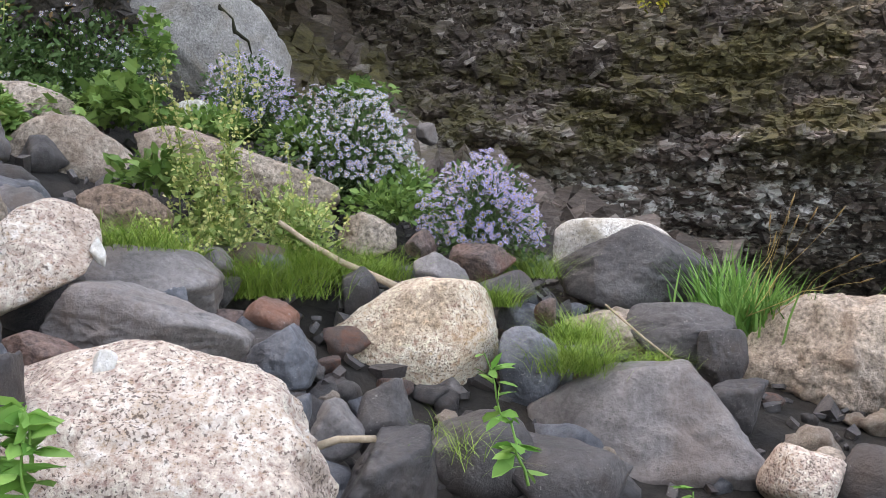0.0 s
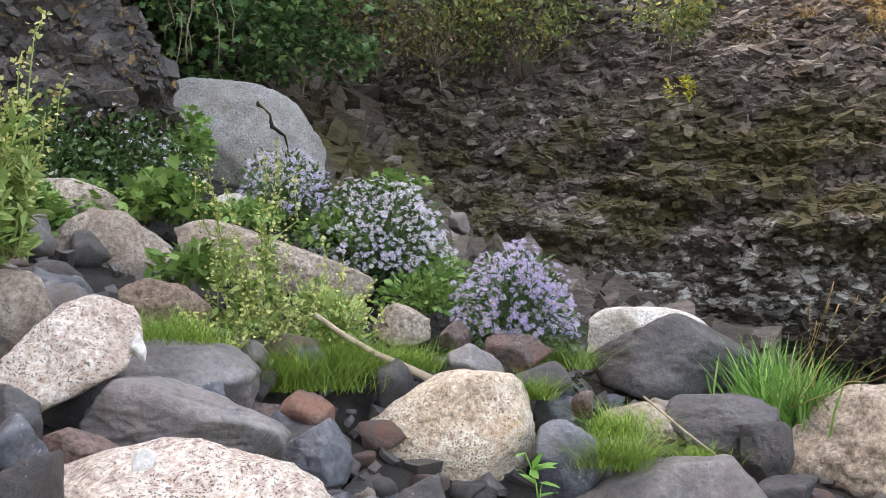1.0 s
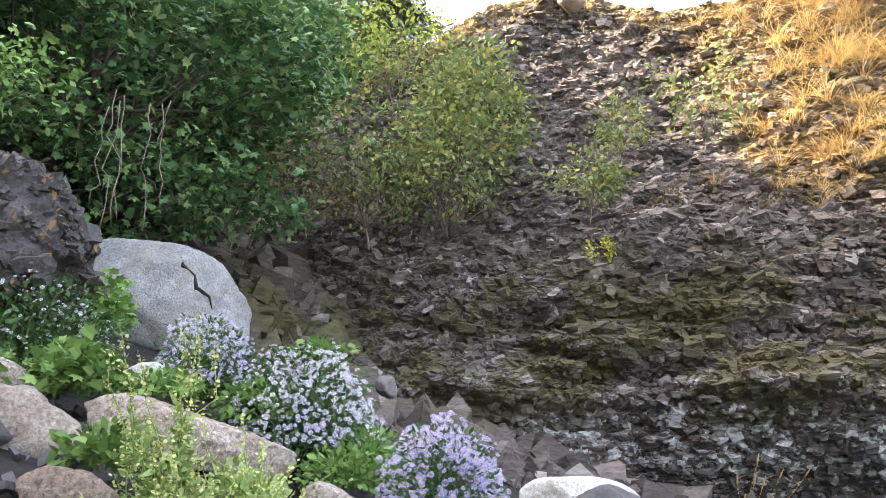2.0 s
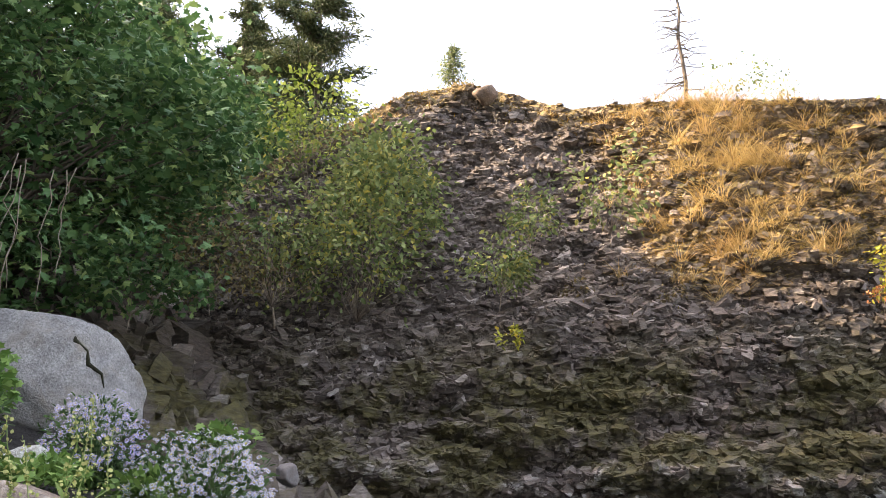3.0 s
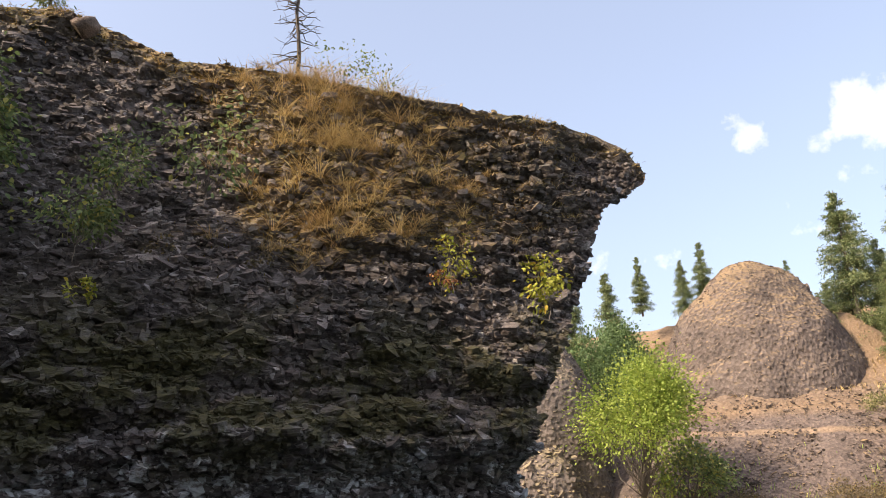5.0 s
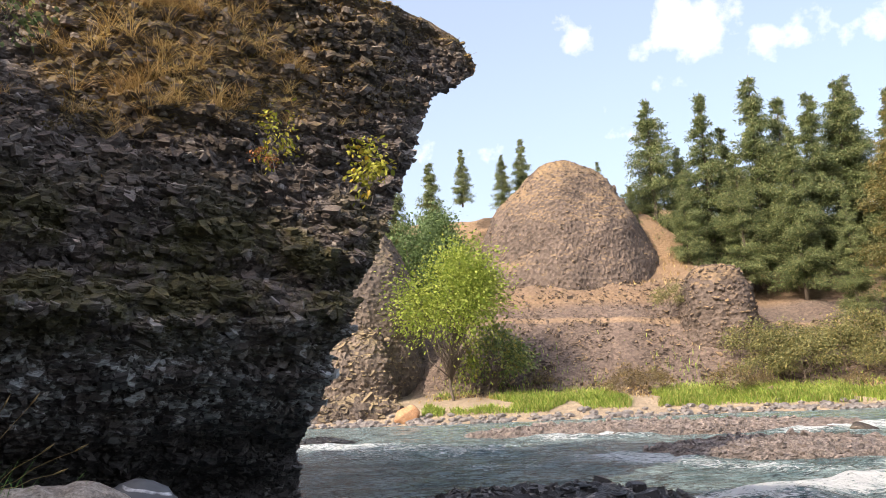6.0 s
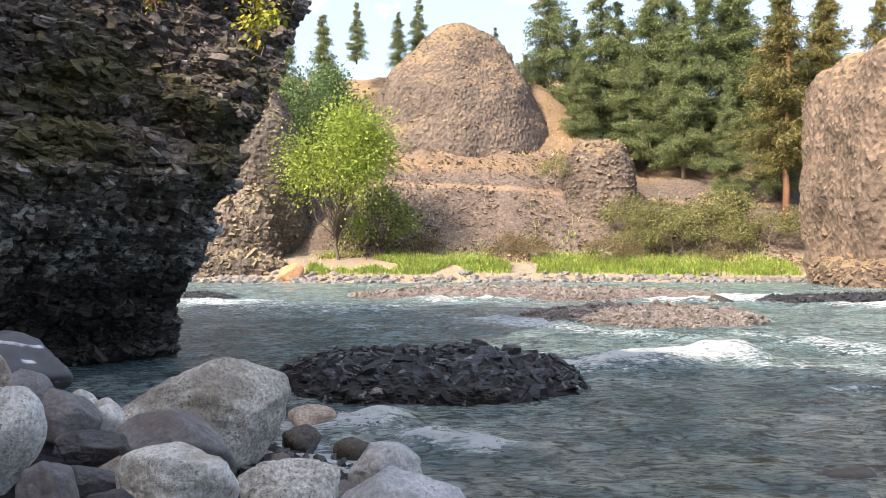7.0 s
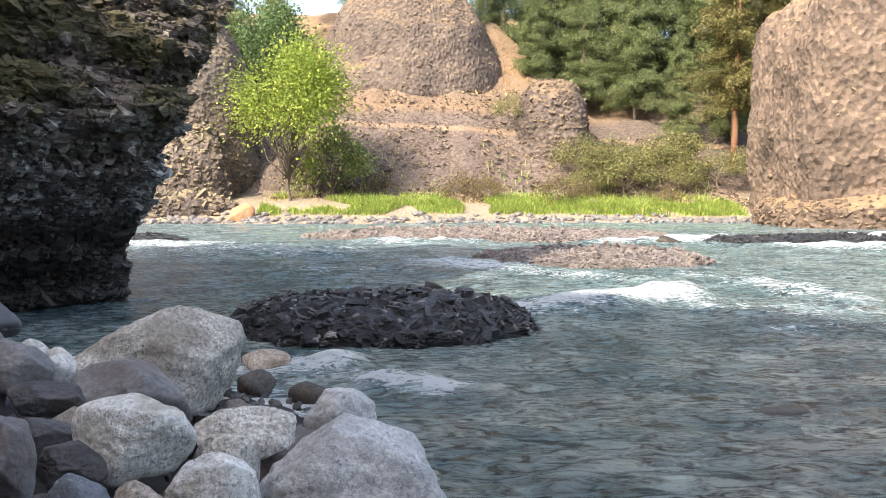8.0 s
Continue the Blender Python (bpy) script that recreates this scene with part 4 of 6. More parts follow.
for cx, cy, r in ((9.0, 33.2, 0.7), (17.5, 35.5, 0.8), (19.6, 36.0, 1.0), (21.6, 36.4, 0.8), (3.15, 7.5, 0.28)):
    boulder("river_rock", "rounded rock awash in the rapids", (cx, cy, 0.05 if r > 0.5 else -0.04), (r, r * 0.8, r * 0.42), M_PALE if cx > 17 else M_WET, 0.5, seed=int(cx * 9), level=3, group="river rocks")
boulder("orange_boulder", "split orange-brown boulder on the far shore", (-14.0, 57.0, 0.55), (1.05, 0.8, 0.85), stone("orange_rock", (0.38, 0.18, 0.09), (0.55, 0.33, 0.19), rough=0.9), 0.8, seed=5, level=4, group="far shore rocks")


def conifer(name, height, width, seed, needles, trunk_mat, bare=0.08, dense=1.0, spray=0.36, fluff=0.75):
    """Conifer: tapered trunk, drooping limbs in uneven whorls, sprays of needles as small blades."""
    rng = np.random.default_rng(seed)
    tree = thing(name, "tall green conifer on the slope", "tree", "far conifers")
    top = np.array([rng.normal(0, 0.01) * height, rng.normal(0, 0.01) * height, height])
    trunk = part("trunk", tubes("trunk", [(bent((0, 0, -0.04 * height), top, rng, 0.008, 8), np.linspace(height * 0.016, height * 0.0015, 8))], trunk_mat, 7), tree)
    limbs, P, O = [], [], []
    z = height * bare
    while z < height * 0.985:
        k = (z / height - bare) / (1 - bare)
        reach = width * (1 - k) ** 0.8 * (0.55 + 0.45 * min(1, 3.5 * k + 0.4))
        for _ in range(5 if k < 0.85 else 4):
            if rng.random() < 0.3:
                continue
            a, L = rng.uniform(0, 2 * math.pi), reach * rng.uniform(0.35, 1.4) + 0.0125 * height
            d = np.array([math.cos(a), math.sin(a), 0.0])
            tip = np.array([0, 0, z + rng.uniform(-0.015, 0.015) * height]) + d * L + np.array([0, 0, L * rng.uniform(-0.32, 0.12)])
            start = np.array([0, 0, z])
            limbs.append((bent(start, tip, rng, 0.03, 4), np.linspace(0.0025, 0.0006, 4) * height))
            n = int((34 + 76 * L) * dense)
            t = rng.random(n) ** 0.7
            pts = start + (tip - start) * t[:, None] + rng.normal(0, spray * 0.35 + 0.08 * L, (n, 3)) * np.array([1, 1, fluff])
            P.append(pts)
            O.append(np.tile(d * 0.9, (n, 1)))
        z += height * rng.uniform(0.011, 0.026)
    tagged(part("limb_frame", tubes("limb_frame", limbs, M_BARK, 4), trunk), kind="stuff")
    P, O = np.concatenate(P), np.concatenate(O)
    part("crown", leaves("crown", P, O, spray, NEEDLE * np.array([0.75, 1, 1]), needles, rng, droop=0.35, spread=0.7), tree)
    return tree


def plant_copies(proto, spots, rng, label=None):
    for x, y, z, k in spots:
        c = copy_thing(proto, pose(x, y, z, 0, 0, rng.uniform(0, 360)) @ Matrix.Scale(k, 4))
        c.scale = (k * rng.uniform(0.88, 1.1), k * rng.uniform(0.88, 1.1), k)
        if label:
            tagged(c, label)


def far_trees():
    rng = np.random.default_rng(5)
    a = conifer("fir_tree", 20.0, 3.9, 1, L_PINE, M_BARK)
    b = conifer("fir_tree", 20.0, 3.5, 2, L_PINE, M_BARK, bare=0.05)
    c = conifer("pine_tree", 20.0, 3.6, 3, L_OLIVE, M_PINEBARK, bare=0.22, dense=1.1)
    a.matrix_world, b.matrix_world = pose(6.4, 90, 13.5, 0, 0, 20), pose(11.9, 89, 13)
    c.matrix_world = pose(25.0, 71.5, 5.2)
    plant_copies(a, [(17.2, 90, 12.5, 1.12), (22.8, 89, 12, 1.0), (19.6, 85, 10, 0.86), (14.4, 86, 11, 0.72), (26.5, 92, 13, 1.05), (-18.8, 92, 16, 0.66), (-10.8, 97, 23.5, 0.36), (31, 90, 13, 0.95), (28.5, 96, 16, 1.0), (9.5, 93, 16.5, 0.6)], rng)
    plant_copies(b, [(8.8, 84, 12, 0.55), (14.2, 92, 14, 0.8), (20.6, 93, 13.5, 0.98), (-15.9, 98, 25, 0.36), (-8.6, 100, 25, 0.42), (29, 84, 9, 0.9), (34, 86, 10, 1.0), (-3.2, 88, 21.5, 0.20), (0.6, 87, 21.5, 0.22), (3.8, 87, 17, 0.3), (-21, 84, 10, 0.8), (22.4, 79, 7.5, 0.55), (27.5, 80, 7.5, 0.6)], rng)
    plant_copies(c, [(29.4, 74, 6, 0.95), (33.5, 73, 6, 0.9), (27.6, 66.5, 4, 0.5)], rng, "olive-brown ponderosa pine with reddish trunk")
    tagged(c, "olive-brown ponderosa pine with reddish trunk")


far_trees()


def broadleaf(name, label, at, height, width, seed, leaf_mat, n_leaves, leaf_size, trunk_mat, shape=OVAL, low=0.15, group="", clumps=26, trunk_r=0.035, fork_at=0.35):
    """Broad-leaved tree or shrub: forked trunk, limbs to uneven clumps, many leaves with gaps between."""
    rng = np.random.default_rng(seed)
    tree = thing(name, label, "tree" if height > 4 else "shrub", group, at=at)
    fork = np.array([rng.normal(0, 0.04) * height, rng.normal(0, 0.04) * height, height * fork_at])
    trunk = part("trunk", tubes("trunk", [(bent((0, 0, -0.15), fork, rng, 0.03, 5), np.linspace(trunk_r, trunk_r * 0.7, 5) * height)], trunk_mat, 7), tree)
    limbs, P, O = [], [], []
    for i in range(clumps):
        d = rng.normal(size=3)
        d[2] = abs(d[2]) * 1.1 - (0.35 if fork_at > 0.2 else 0.75)
        d /= np.linalg.norm(d)
        c = np.array([0, 0, height * (0.5 + low * 0.5)]) + d * np.array([width, width, height * 0.46]) * rng.uniform(0.55, 0.95)
        limbs.append((bent(fork * rng.uniform(0.5, 1.0), c, rng, 0.07, 5), np.linspace(trunk_r * 0.4, trunk_r * 0.08, 5) * height))
        n = int(n_leaves / clumps * rng.uniform(0.5, 1.5))
        q = rng.normal(0, 1, (n, 3)) * np.array([0.24 * width, 0.24 * width, 0.085 * height])
        P.append(c + q)
        O.append(d + q * 0.3)
    tagged(part("limb_frame", tubes("limb_frame", limbs, trunk_mat, 4), trunk), kind="stuff")
    part("crown", leaves("crown", np.concatenate(P), np.concatenate(O), leaf_size, shape, leaf_mat, rng, droop=0.4, spread=0.8), tree)
    return tree


broadleaf("young_tree", "bright lime-green leafy tree on the far shore", (-11.2, 61.0, 0.9), 10.4, 3.7, 4, L_LIME, 14000, 0.25, M_BARK, low=0.42, clumps=62, trunk_r=0.013)
broadleaf("dark_shrub", "dark green tree in the shade behind", (-8.2, 63.5, 1.2), 5.5, 2.4, 8, L_SHRUB, 2500, 0.3, M_BARK, group="far shrubs", clumps=22, trunk_r=0.02)
broadleaf("gully_tree", "mid-green leafy tree in the gully", (-16.6, 74, 4.5), 13, 2.6, 9, L_GULLY, 9000, 0.32, M_BARK, group="gully trees", clumps=36, trunk_r=0.016)
broadleaf("gully_tree", "mid-green leafy tree in the gully", (-15.4, 80, 9.0), 11, 2.4, 10, L_GULLY, 9000, 0.32, M_BARK, group="gully trees", clumps=36, trunk_r=0.016)


def far_shrubs():
    rng = np.random.default_rng(8)
    olive = broadleaf("far_shrub", "olive-green shrub on the dry far bank", (12.2, 67.5, 3.4), 2.4, 1.7, 21, L_FARSHRUB, 2600, 0.13, M_TWIG, group="far shrubs", clumps=18, trunk_r=0.02)
    dry = broadleaf("far_shrub", "dry brown bush on the far bank", (3.3, 63.6, 1.8), 1.5, 1.1, 22, L_DRYSHRUB, 1500, 0.11, M_TWIG, group="far shrubs", clumps=14, trunk_r=0.02)
    lime = broadleaf("far_shrub", "yellow-green shrub on the scree", (5.7, 72.0, 7.9), 2.4, 1.4, 23, L_FARSHRUB, 1900, 0.13, M_TWIG, group="far shrubs", clumps=14, trunk_r=0.02)
    for p, proto in ((olive, 0), (dry, 1), (lime, 2)):
        spots = {0: 13, 1: 9, 2: 5}[proto]
        for _ in range(spots):
            x, y = (rng.uniform(11, 30), rng.uniform(64.5, 73)) if proto != 1 else (rng.uniform(-8, 26), rng.uniform(62, 66))
            k = rng.uniform(0.5, 1.7)
            copy_thing(p, pose(x, y, float(ground_z(x, y)) - 0.1, 0, 0, rng.uniform(0, 360)) @ Matrix.Scale(k, 4)).scale = (k, k, k)
    n = 34000
    x = rng.uniform(-13, 22, n)
    y = 57.5 + 0.07 * x + 0.8 * np.sin(x * 0.21) + 1.2 + rng.gamma(2.0, 1.25, n)
    b = np.stack([x, y, ground_z(x, y) - 0.05], 1)
    b = b[vnoise(b * np.array([1, 1, 0]), 0.25, 2.0, 2) > -0.05 - 0.35 * sstep(-2, 8, b[:, 0])]
    ob = new("bank_grass", blades("bank_grass", b, 0.55, 0.06, L_FARGRASS, rng))
    tagged(ob, "bright green and yellow grass along the far shore", "grass", kind="stuff")
    n = 15000
    x, y = rng.uniform(-14, 24, n), rng.uniform(60.5, 95, n)
    b = np.stack([x, y, ground_z(x, y) - 0.03], 1)
    b = b[((b[:, 2] > 11) | (b[:, 1] < 66)) & (vnoise(b * np.array([1, 1, 0]), 0.3, 7.0, 3) > -0.05)]
    tagged(new("dry_slope_grass", blades("dry_slope_grass", b, 0.42, 0.06, L_STRAW, rng, 0.5, 0.8)), "dry straw-coloured grass on the far slope", "grass", kind="stuff")
    k = 420
    x = rng.uniform(-22, 24, k)
    y = 57.5 + 0.07 * x + 0.8 * np.sin(x * 0.21) + rng.normal(0.3, 0.5, k)
    P, F = [], []
    d, faces = sphere_dirs(1)
    for i in range(k):
        r = rng.uniform(0.12, 0.4)
        o = len(P) * len(d)
        P.append(d * np.array([r, r, r * 0.55]) * rng.uniform(0.8, 1.15, (len(d), 1)) + np.array([x[i], y[i], max(0, float(ground_z(x[i], y[i]))) + 0.05]))
        F += [[o + j for j in q] for q in faces]
    tagged(new("shore_stones", mesh_from("shore_stones", np.concatenate(P), F, M_GREY)), "pale stones along the far waterline", "stones", kind="stuff")


far_shrubs()

M_WHITE = stone("white_quartz", (0.62, 0.60, 0.56), (0.82, 0.81, 0.78))
M_PALEGREY = stone("grey_tan_stone", (0.30, 0.28, 0.25), (0.58, 0.55, 0.495), (0.10, 0.095, 0.085), 46, 0.36, stain=(0.22, 0.18, 0.14))
M_GREYW = stone("water_worn_grey", (0.26, 0.26, 0.265), (0.52, 0.515, 0.51), (0.10, 0.10, 0.10), 40, 0.2, rough=0.5, gritty=0.5, relief=0.015)


def striped_stone():
    m, nt, b = node_mat("striped_stone")
    v = coords(nt)
    w = nt.nodes.new("ShaderNodeTexWave")
    w.bands_direction = "Z"
    w.inputs["Scale"].default_value = 2.2
    w.inputs["Distortion"].default_value = 2.5
    w.inputs["Detail"].default_value = 3.0
    nt.links.new(v, w.inputs["Vector"])
    n = tex(nt, "ShaderNodeTexNoise", 3.0, v, Detail=5.0)
    k = math_node(nt, "MULTIPLY", ramp(nt, w.outputs["Fac"], [(0.86, grey(0)), (0.95, grey(1))]), ramp(nt, n.outputs["Fac"], [(0.5, grey(0)), (0.6, grey(1))]))
    nt.links.new(mix(nt, k, ramp(nt, n.outputs["Fac"], [(0.3, (0.05, 0.05, 0.055)), (0.7, (0.13, 0.13, 0.135))]), (0.7, 0.7, 0.7)), b.inputs["Base Color"])
    b.inputs["Roughness"].default_value = 0.5
    bump(nt, b, n.outputs["Fac"], 0.5, 0.02)
    return m


M_STRIPE = striped_stone()
M_BLOCK = stone("block_granite", (0.20, 0.197, 0.193), (0.36, 0.352, 0.342), (0.10, 0.10, 0.095), 50, 0.28, stain=(0.24, 0.21, 0.17), gritty=0.5)
M_CRACK = stone("crack_moss", (0.010, 0.010, 0.006), (0.035, 0.036, 0.014), rough=1.0)


# ---- boulders, bank and water's edge ----
boulder("granite_boulder", "large pink-grey speckled granite boulder on the bank", (-2.60, 0.10, 1.00), (0.66, 0.40, 0.385), M_GRANITE, 0.42, yaw=80, seed=3, rough=0.060, cuts=((134, 0.8), (121, 0.81), (64, 0.94), (21, 0.86), (10, 0.88), (-34, 1.17), (-90, 1.0), (-175, 0.99)))
boulder("cream_boulder", "cream and rust speckled granite boulder, egg-shaped", (-3.87, 1.70, 1.22), (0.50, 0.31, 0.32), M_CREAM, 0.15, yaw=63, seed=4, rough=0.035, cuts=((146, 0.76), (132, 0.7), (86, 1.0), (18, 0.88), (8, 0.91), (-33, 1.13), (-98, 0.89), (-135, 0.96), (-171, 1.01)))
boulder("smooth_boulder", "smooth dark grey river-worn boulder", (-3.25, 0.26, 1.38), (0.39, 0.20, 0.17), M_GREY, 0.40, yaw=80, seed=5, rough=0.060, cuts=((166, 0.93), (98, 1.03), (46, 0.52), (53, 0.53), (4, 0.95), (-45, 1.15), (-106, 0.79), (-168, 1.02)))
boulder("granite_boulder", "rough cream granite boulder tilted uphill", (-3.46, -0.15, 1.63), (0.26, 0.18, 0.23), M_GRANITE, 0.35, yaw=88, seed=6, rough=0.060, cuts=((141, 0.62), (116, 0.72), (67, 1.08), (6, 1.02), (-38, 0.66), (-58, 0.63), (-101, 1.06), (-173, 1.02)))
boulder("tan_boulder", "rounded tan boulder with a brown underside", (-5.70, 0.15, 2.20), (0.42, 0.23, 0.25), M_TAN, 0.20, yaw=86, seed=7, rough=0.040, cuts=((147, 0.85), (114, 0.94), (54, 0.77), (22, 0.82), (-32, 0.99), (-75, 0.91), (-120, 0.99), (-169, 0.98)))
boulder("tan_boulder", "pale tan rounded boulder among weeds", (-6.68, -0.08, 2.54), (0.52, 0.27, 0.26), M_TAN, 0.20, yaw=88, seed=8, rough=0.040, cuts=((162, 0.84), (104, 0.97), (55, 0.83), (29, 0.8), (-10, 1.01), (-85, 0.92), (-159, 1.07)))
boulder("tan_slab", "long weathered tan slab lying downhill", (-5.87, 1.31, 2.19), (0.73, 0.26, 0.31), M_TAN, 0.75, yaw=75, seed=9, rough=0.070, cuts=((125, 1.23), (55, 0.4), (50, 0.39), (14, 0.81), (-30, 1.18), (-114, 0.58), (-133, 0.53), (-175, 0.93)))
boulder("brown_rock", "brown grainy rock between boulders", (-4.64, 0.35, 1.81), (0.24, 0.14, 0.17), M_BROWN, 0.40, yaw=82, seed=10, rough=0.070, cuts=((120, 1.05), (73, 0.84), (43, 0.86), (-11, 0.95), (-58, 0.85), (-116, 0.9), (-169, 0.86)))
boulder("grey_slab", "flat grey-brown slab on the bank", (-3.95, 0.23, 1.46), (0.46, 0.27, 0.21), M_GREY, 0.75, yaw=82, seed=11, rough=0.050, cuts=((155, 0.57), (143, 0.63), (80, 0.98), (31, 1.03), (-3, 0.98), (-42, 1.06), (-90, 1.0), (-133, 1.28)))
boulder("slate_rock", "pointed blue-black basalt rock", (-3.43, 0.84, 1.21), (0.15, 0.13, 0.14), M_SLATE, 0.85, yaw=72, seed=12, rough=0.050, cuts=((154, 0.83), (123, 0.71), (33, 0.75), (-11, 1.01), (-90, 1.0), (-149, 0.94)))
boulder("slate_boulder", "rounded blue-grey boulder with pale lichen", (-3.47, 2.18, 1.08), (0.17, 0.16, 0.23), M_SLATE, 0.20, yaw=55, seed=13, rough=0.050, cuts=((172, 1.02), (101, 1.01), (66, 0.86), (19, 0.93), (-34, 0.85), (-78, 0.84), (-164, 0.91)))
boulder("grey_slab", "broad flat dark grey slab leaning to the river", (-2.98, 2.65, 0.73), (0.68, 0.42, 0.45), M_GREY, 0.85, yaw=46, seed=14, rough=0.035, cuts=((136, 0.98), (127, 0.96), (100, 0.96), (27, 0.6), (27, 0.6), (9, 0.83), (-90, 1.0), (-160, 0.82)))
boulder("dark_boulder", "big dark grey boulder with worn edges", (-4.75, 3.98, 1.55), (0.58, 0.32, 0.34), M_BASALT, 0.70, yaw=48, seed=15, rough=0.050, cuts=((134, 0.75), (124, 0.77), (46, 0.8), (42, 0.81), (-8, 0.98), (-55, 0.92), (-114, 0.84), (-167, 0.95)))
boulder("white_boulder", "smooth white boulder behind the dark one", (-5.09, 4.13, 1.69), (0.55, 0.28, 0.26), M_PALE, 0.10, yaw=49, seed=16, rough=0.030, cuts=((154, 1.08), (94, 1.0), (61, 0.87), (28, 0.83), (-12, 1.0), (-90, 1.0), (-176, 0.97)))
boulder("tan_rock", "mottled tan and brown lumpy rock", (-3.98, 3.12, 1.17), (0.28, 0.15, 0.15), M_TAN, 0.45, yaw=50, seed=17, rough=0.080, cuts=((120, 0.95), (57, 0.74), (19, 0.81), (-35, 1.06), (-115, 0.66), (-145, 0.51)))
boulder("basalt_block", "dark square-edged basalt block on the bank", (-3.70, 3.46, 1.21), (0.33, 0.20, 0.18), M_BASALT, 0.90, yaw=45, seed=18, rough=0.050, cuts=((177, 1.0), (96, 1.0), (79, 0.97), (7, 0.99), (-34, 0.86), (-112, 0.79), (-144, 0.83)))
boulder("basalt_block", "dark square-edged basalt block on the bank", (-3.36, 3.45, 1.08), (0.14, 0.13, 0.20), M_BASALT, 0.90, yaw=42, seed=19, rough=0.050, cuts=((161, 1.11), (95, 0.91), (7, 0.99), (-25, 0.9), (-97, 0.93), (-175, 0.95)))
boulder("tan_boulder", "large tan-grey fissured boulder", (-3.26, 4.36, 0.97), (0.62, 0.44, 0.48), M_TAN, 0.50, yaw=35, seed=20, rough=0.090, cuts=((145, 0.91), (129, 0.9), (93, 0.98), (63, 1.09), (2, 0.97), (-63, 1.09), (-116, 0.71), (-126, 0.73), (-176, 0.98)))
boulder("grey_rock", "small pale grey-brown rounded rock", (-4.33, 2.09, 1.53), (0.20, 0.13, 0.13), M_GREY, 0.3, yaw=61, tilt=10, seed=21, rough=.05)
boulder("basalt_rock", "dark angular rock below the asters", (-4.45, 2.50, 1.58), (0.24, 0.15, 0.15), M_RED, 0.85, yaw=58, tilt=8, seed=22, rough=.05)
boulder("basalt_rock", "dark angular rock below the asters", (-4.72, 2.19, 1.68), (0.12, 0.10, 0.12), M_RED, 0.85, yaw=62, tilt=-8, seed=23, rough=.05)
boulder("basalt_rock", "dark angular basalt rock on the bank", (-4.04, 2.37, 1.45), (0.19, 0.13, 0.13), M_BASALT, 0.85, yaw=57, tilt=5, seed=24, rough=.05)
boulder("basalt_rock", "dark angular rock beside the driftwood", (-4.17, 1.49, 1.40), (0.14, 0.12, 0.17), M_BASALT, 0.9, yaw=67, tilt=-12, seed=25, rough=.06)
boulder("tan_rock", "small tan boulder below the slab", (-5.10, 1.97, 1.76), (0.20, 0.12, 0.15), M_TAN, 0.50, yaw=66, seed=26, rough=0.060, cuts=((129, 0.92), (57, 0.71), (6, 0.93), (-66, 0.97), (-108, 0.91), (180, 1.0)))
boulder("red_slab", "rusty red and grey basalt slab", (-3.08, -0.09, 1.31), (0.16, 0.11, 0.08), M_RED, 0.85, yaw=86, seed=27, rough=0.030, cuts=((128, 1.08), (47, 0.42), (31, 0.52), (-62, 1.05), (-106, 0.86), (-172, 0.91)))
boulder("basalt_rock", "dark broken basalt rock wedged in the bank", (-2.59, -0.29, 1.23), (0.12, 0.11, 0.20), M_BASALT, 0.9, yaw=90, tilt=8, seed=28, rough=.06)
boulder("basalt_rock", "dark broken basalt rock wedged in the bank", (-2.97, -0.34, 1.43), (0.10, 0.09, 0.12), M_BASALT, 0.9, yaw=91, tilt=0, seed=29, rough=.06)
boulder("basalt_rock", "dark broken basalt rock wedged in the bank", (-2.81, -0.32, 1.38), (0.11, 0.10, 0.10), M_SLATE, 0.9, yaw=90, tilt=8, seed=30, rough=.06)
boulder("basalt_rock", "dark broken basalt rock wedged in the bank", (-2.66, 0.94, 0.89), (0.23, 0.19, 0.24), M_BASALT, 0.75, yaw=65, seed=31, rough=0.050, cuts=((163, 0.94), (96, 0.44), (146, 0.25), (108, 0.71), (11, 0.95), (-3, 1.01), (-90, 1.0), (-172, 1.0)))
boulder("basalt_rock", "dark broken basalt rock with a pointed top", (-2.94, 1.14, 1.02), (0.14, 0.12, 0.21), M_BASALT, 0.9, yaw=64, tilt=10, seed=32, rough=.06)
boulder("grey_rock", "small grey-brown rock on the bank", (-2.93, 0.89, 1.00), (0.12, 0.11, 0.12), M_GREY, 0.7, yaw=68, tilt=-6, seed=33, rough=.06)
boulder("brown_rock", "reddish brown broken basalt rock", (-3.75, 0.91, 1.31), (0.16, 0.14, 0.14), M_RED, 0.8, yaw=72, tilt=6, seed=34, rough=.06)
boulder("basalt_rock", "dark broken basalt rock wedged in the bank", (-3.89, 0.69, 1.33), (0.13, 0.10, 0.08), M_RED, 0.8, yaw=76, tilt=6, seed=35, rough=.06)
boulder("slate_rock", "small slate rock on the slab", (-3.64, 0.43, 1.43), (0.09, 0.08, 0.08), M_SLATE, 0.85, yaw=79, tilt=10, seed=36, rough=.05)
boulder("slate_rock", "dark slate rock between the boulders", (-2.70, 0.62, 1.11), (0.08, 0.07, 0.11), M_SLATE, 0.6, yaw=71, tilt=20, seed=37, rough=.05)
boulder("basalt_rock", "dark wet-looking basalt below the cream boulder", (-2.95, 1.56, 0.85), (0.26, 0.23, 0.24), M_BASALT, 0.8, yaw=58, tilt=0, seed=38, rough=.06)
boulder("dark_slab", "dark cracked basalt slab below the broad slab", (-2.80, 1.87, 0.74), (0.34, 0.30, 0.22), M_BASALT, 0.85, yaw=55, seed=78, rough=.05, flat_top=0.7)
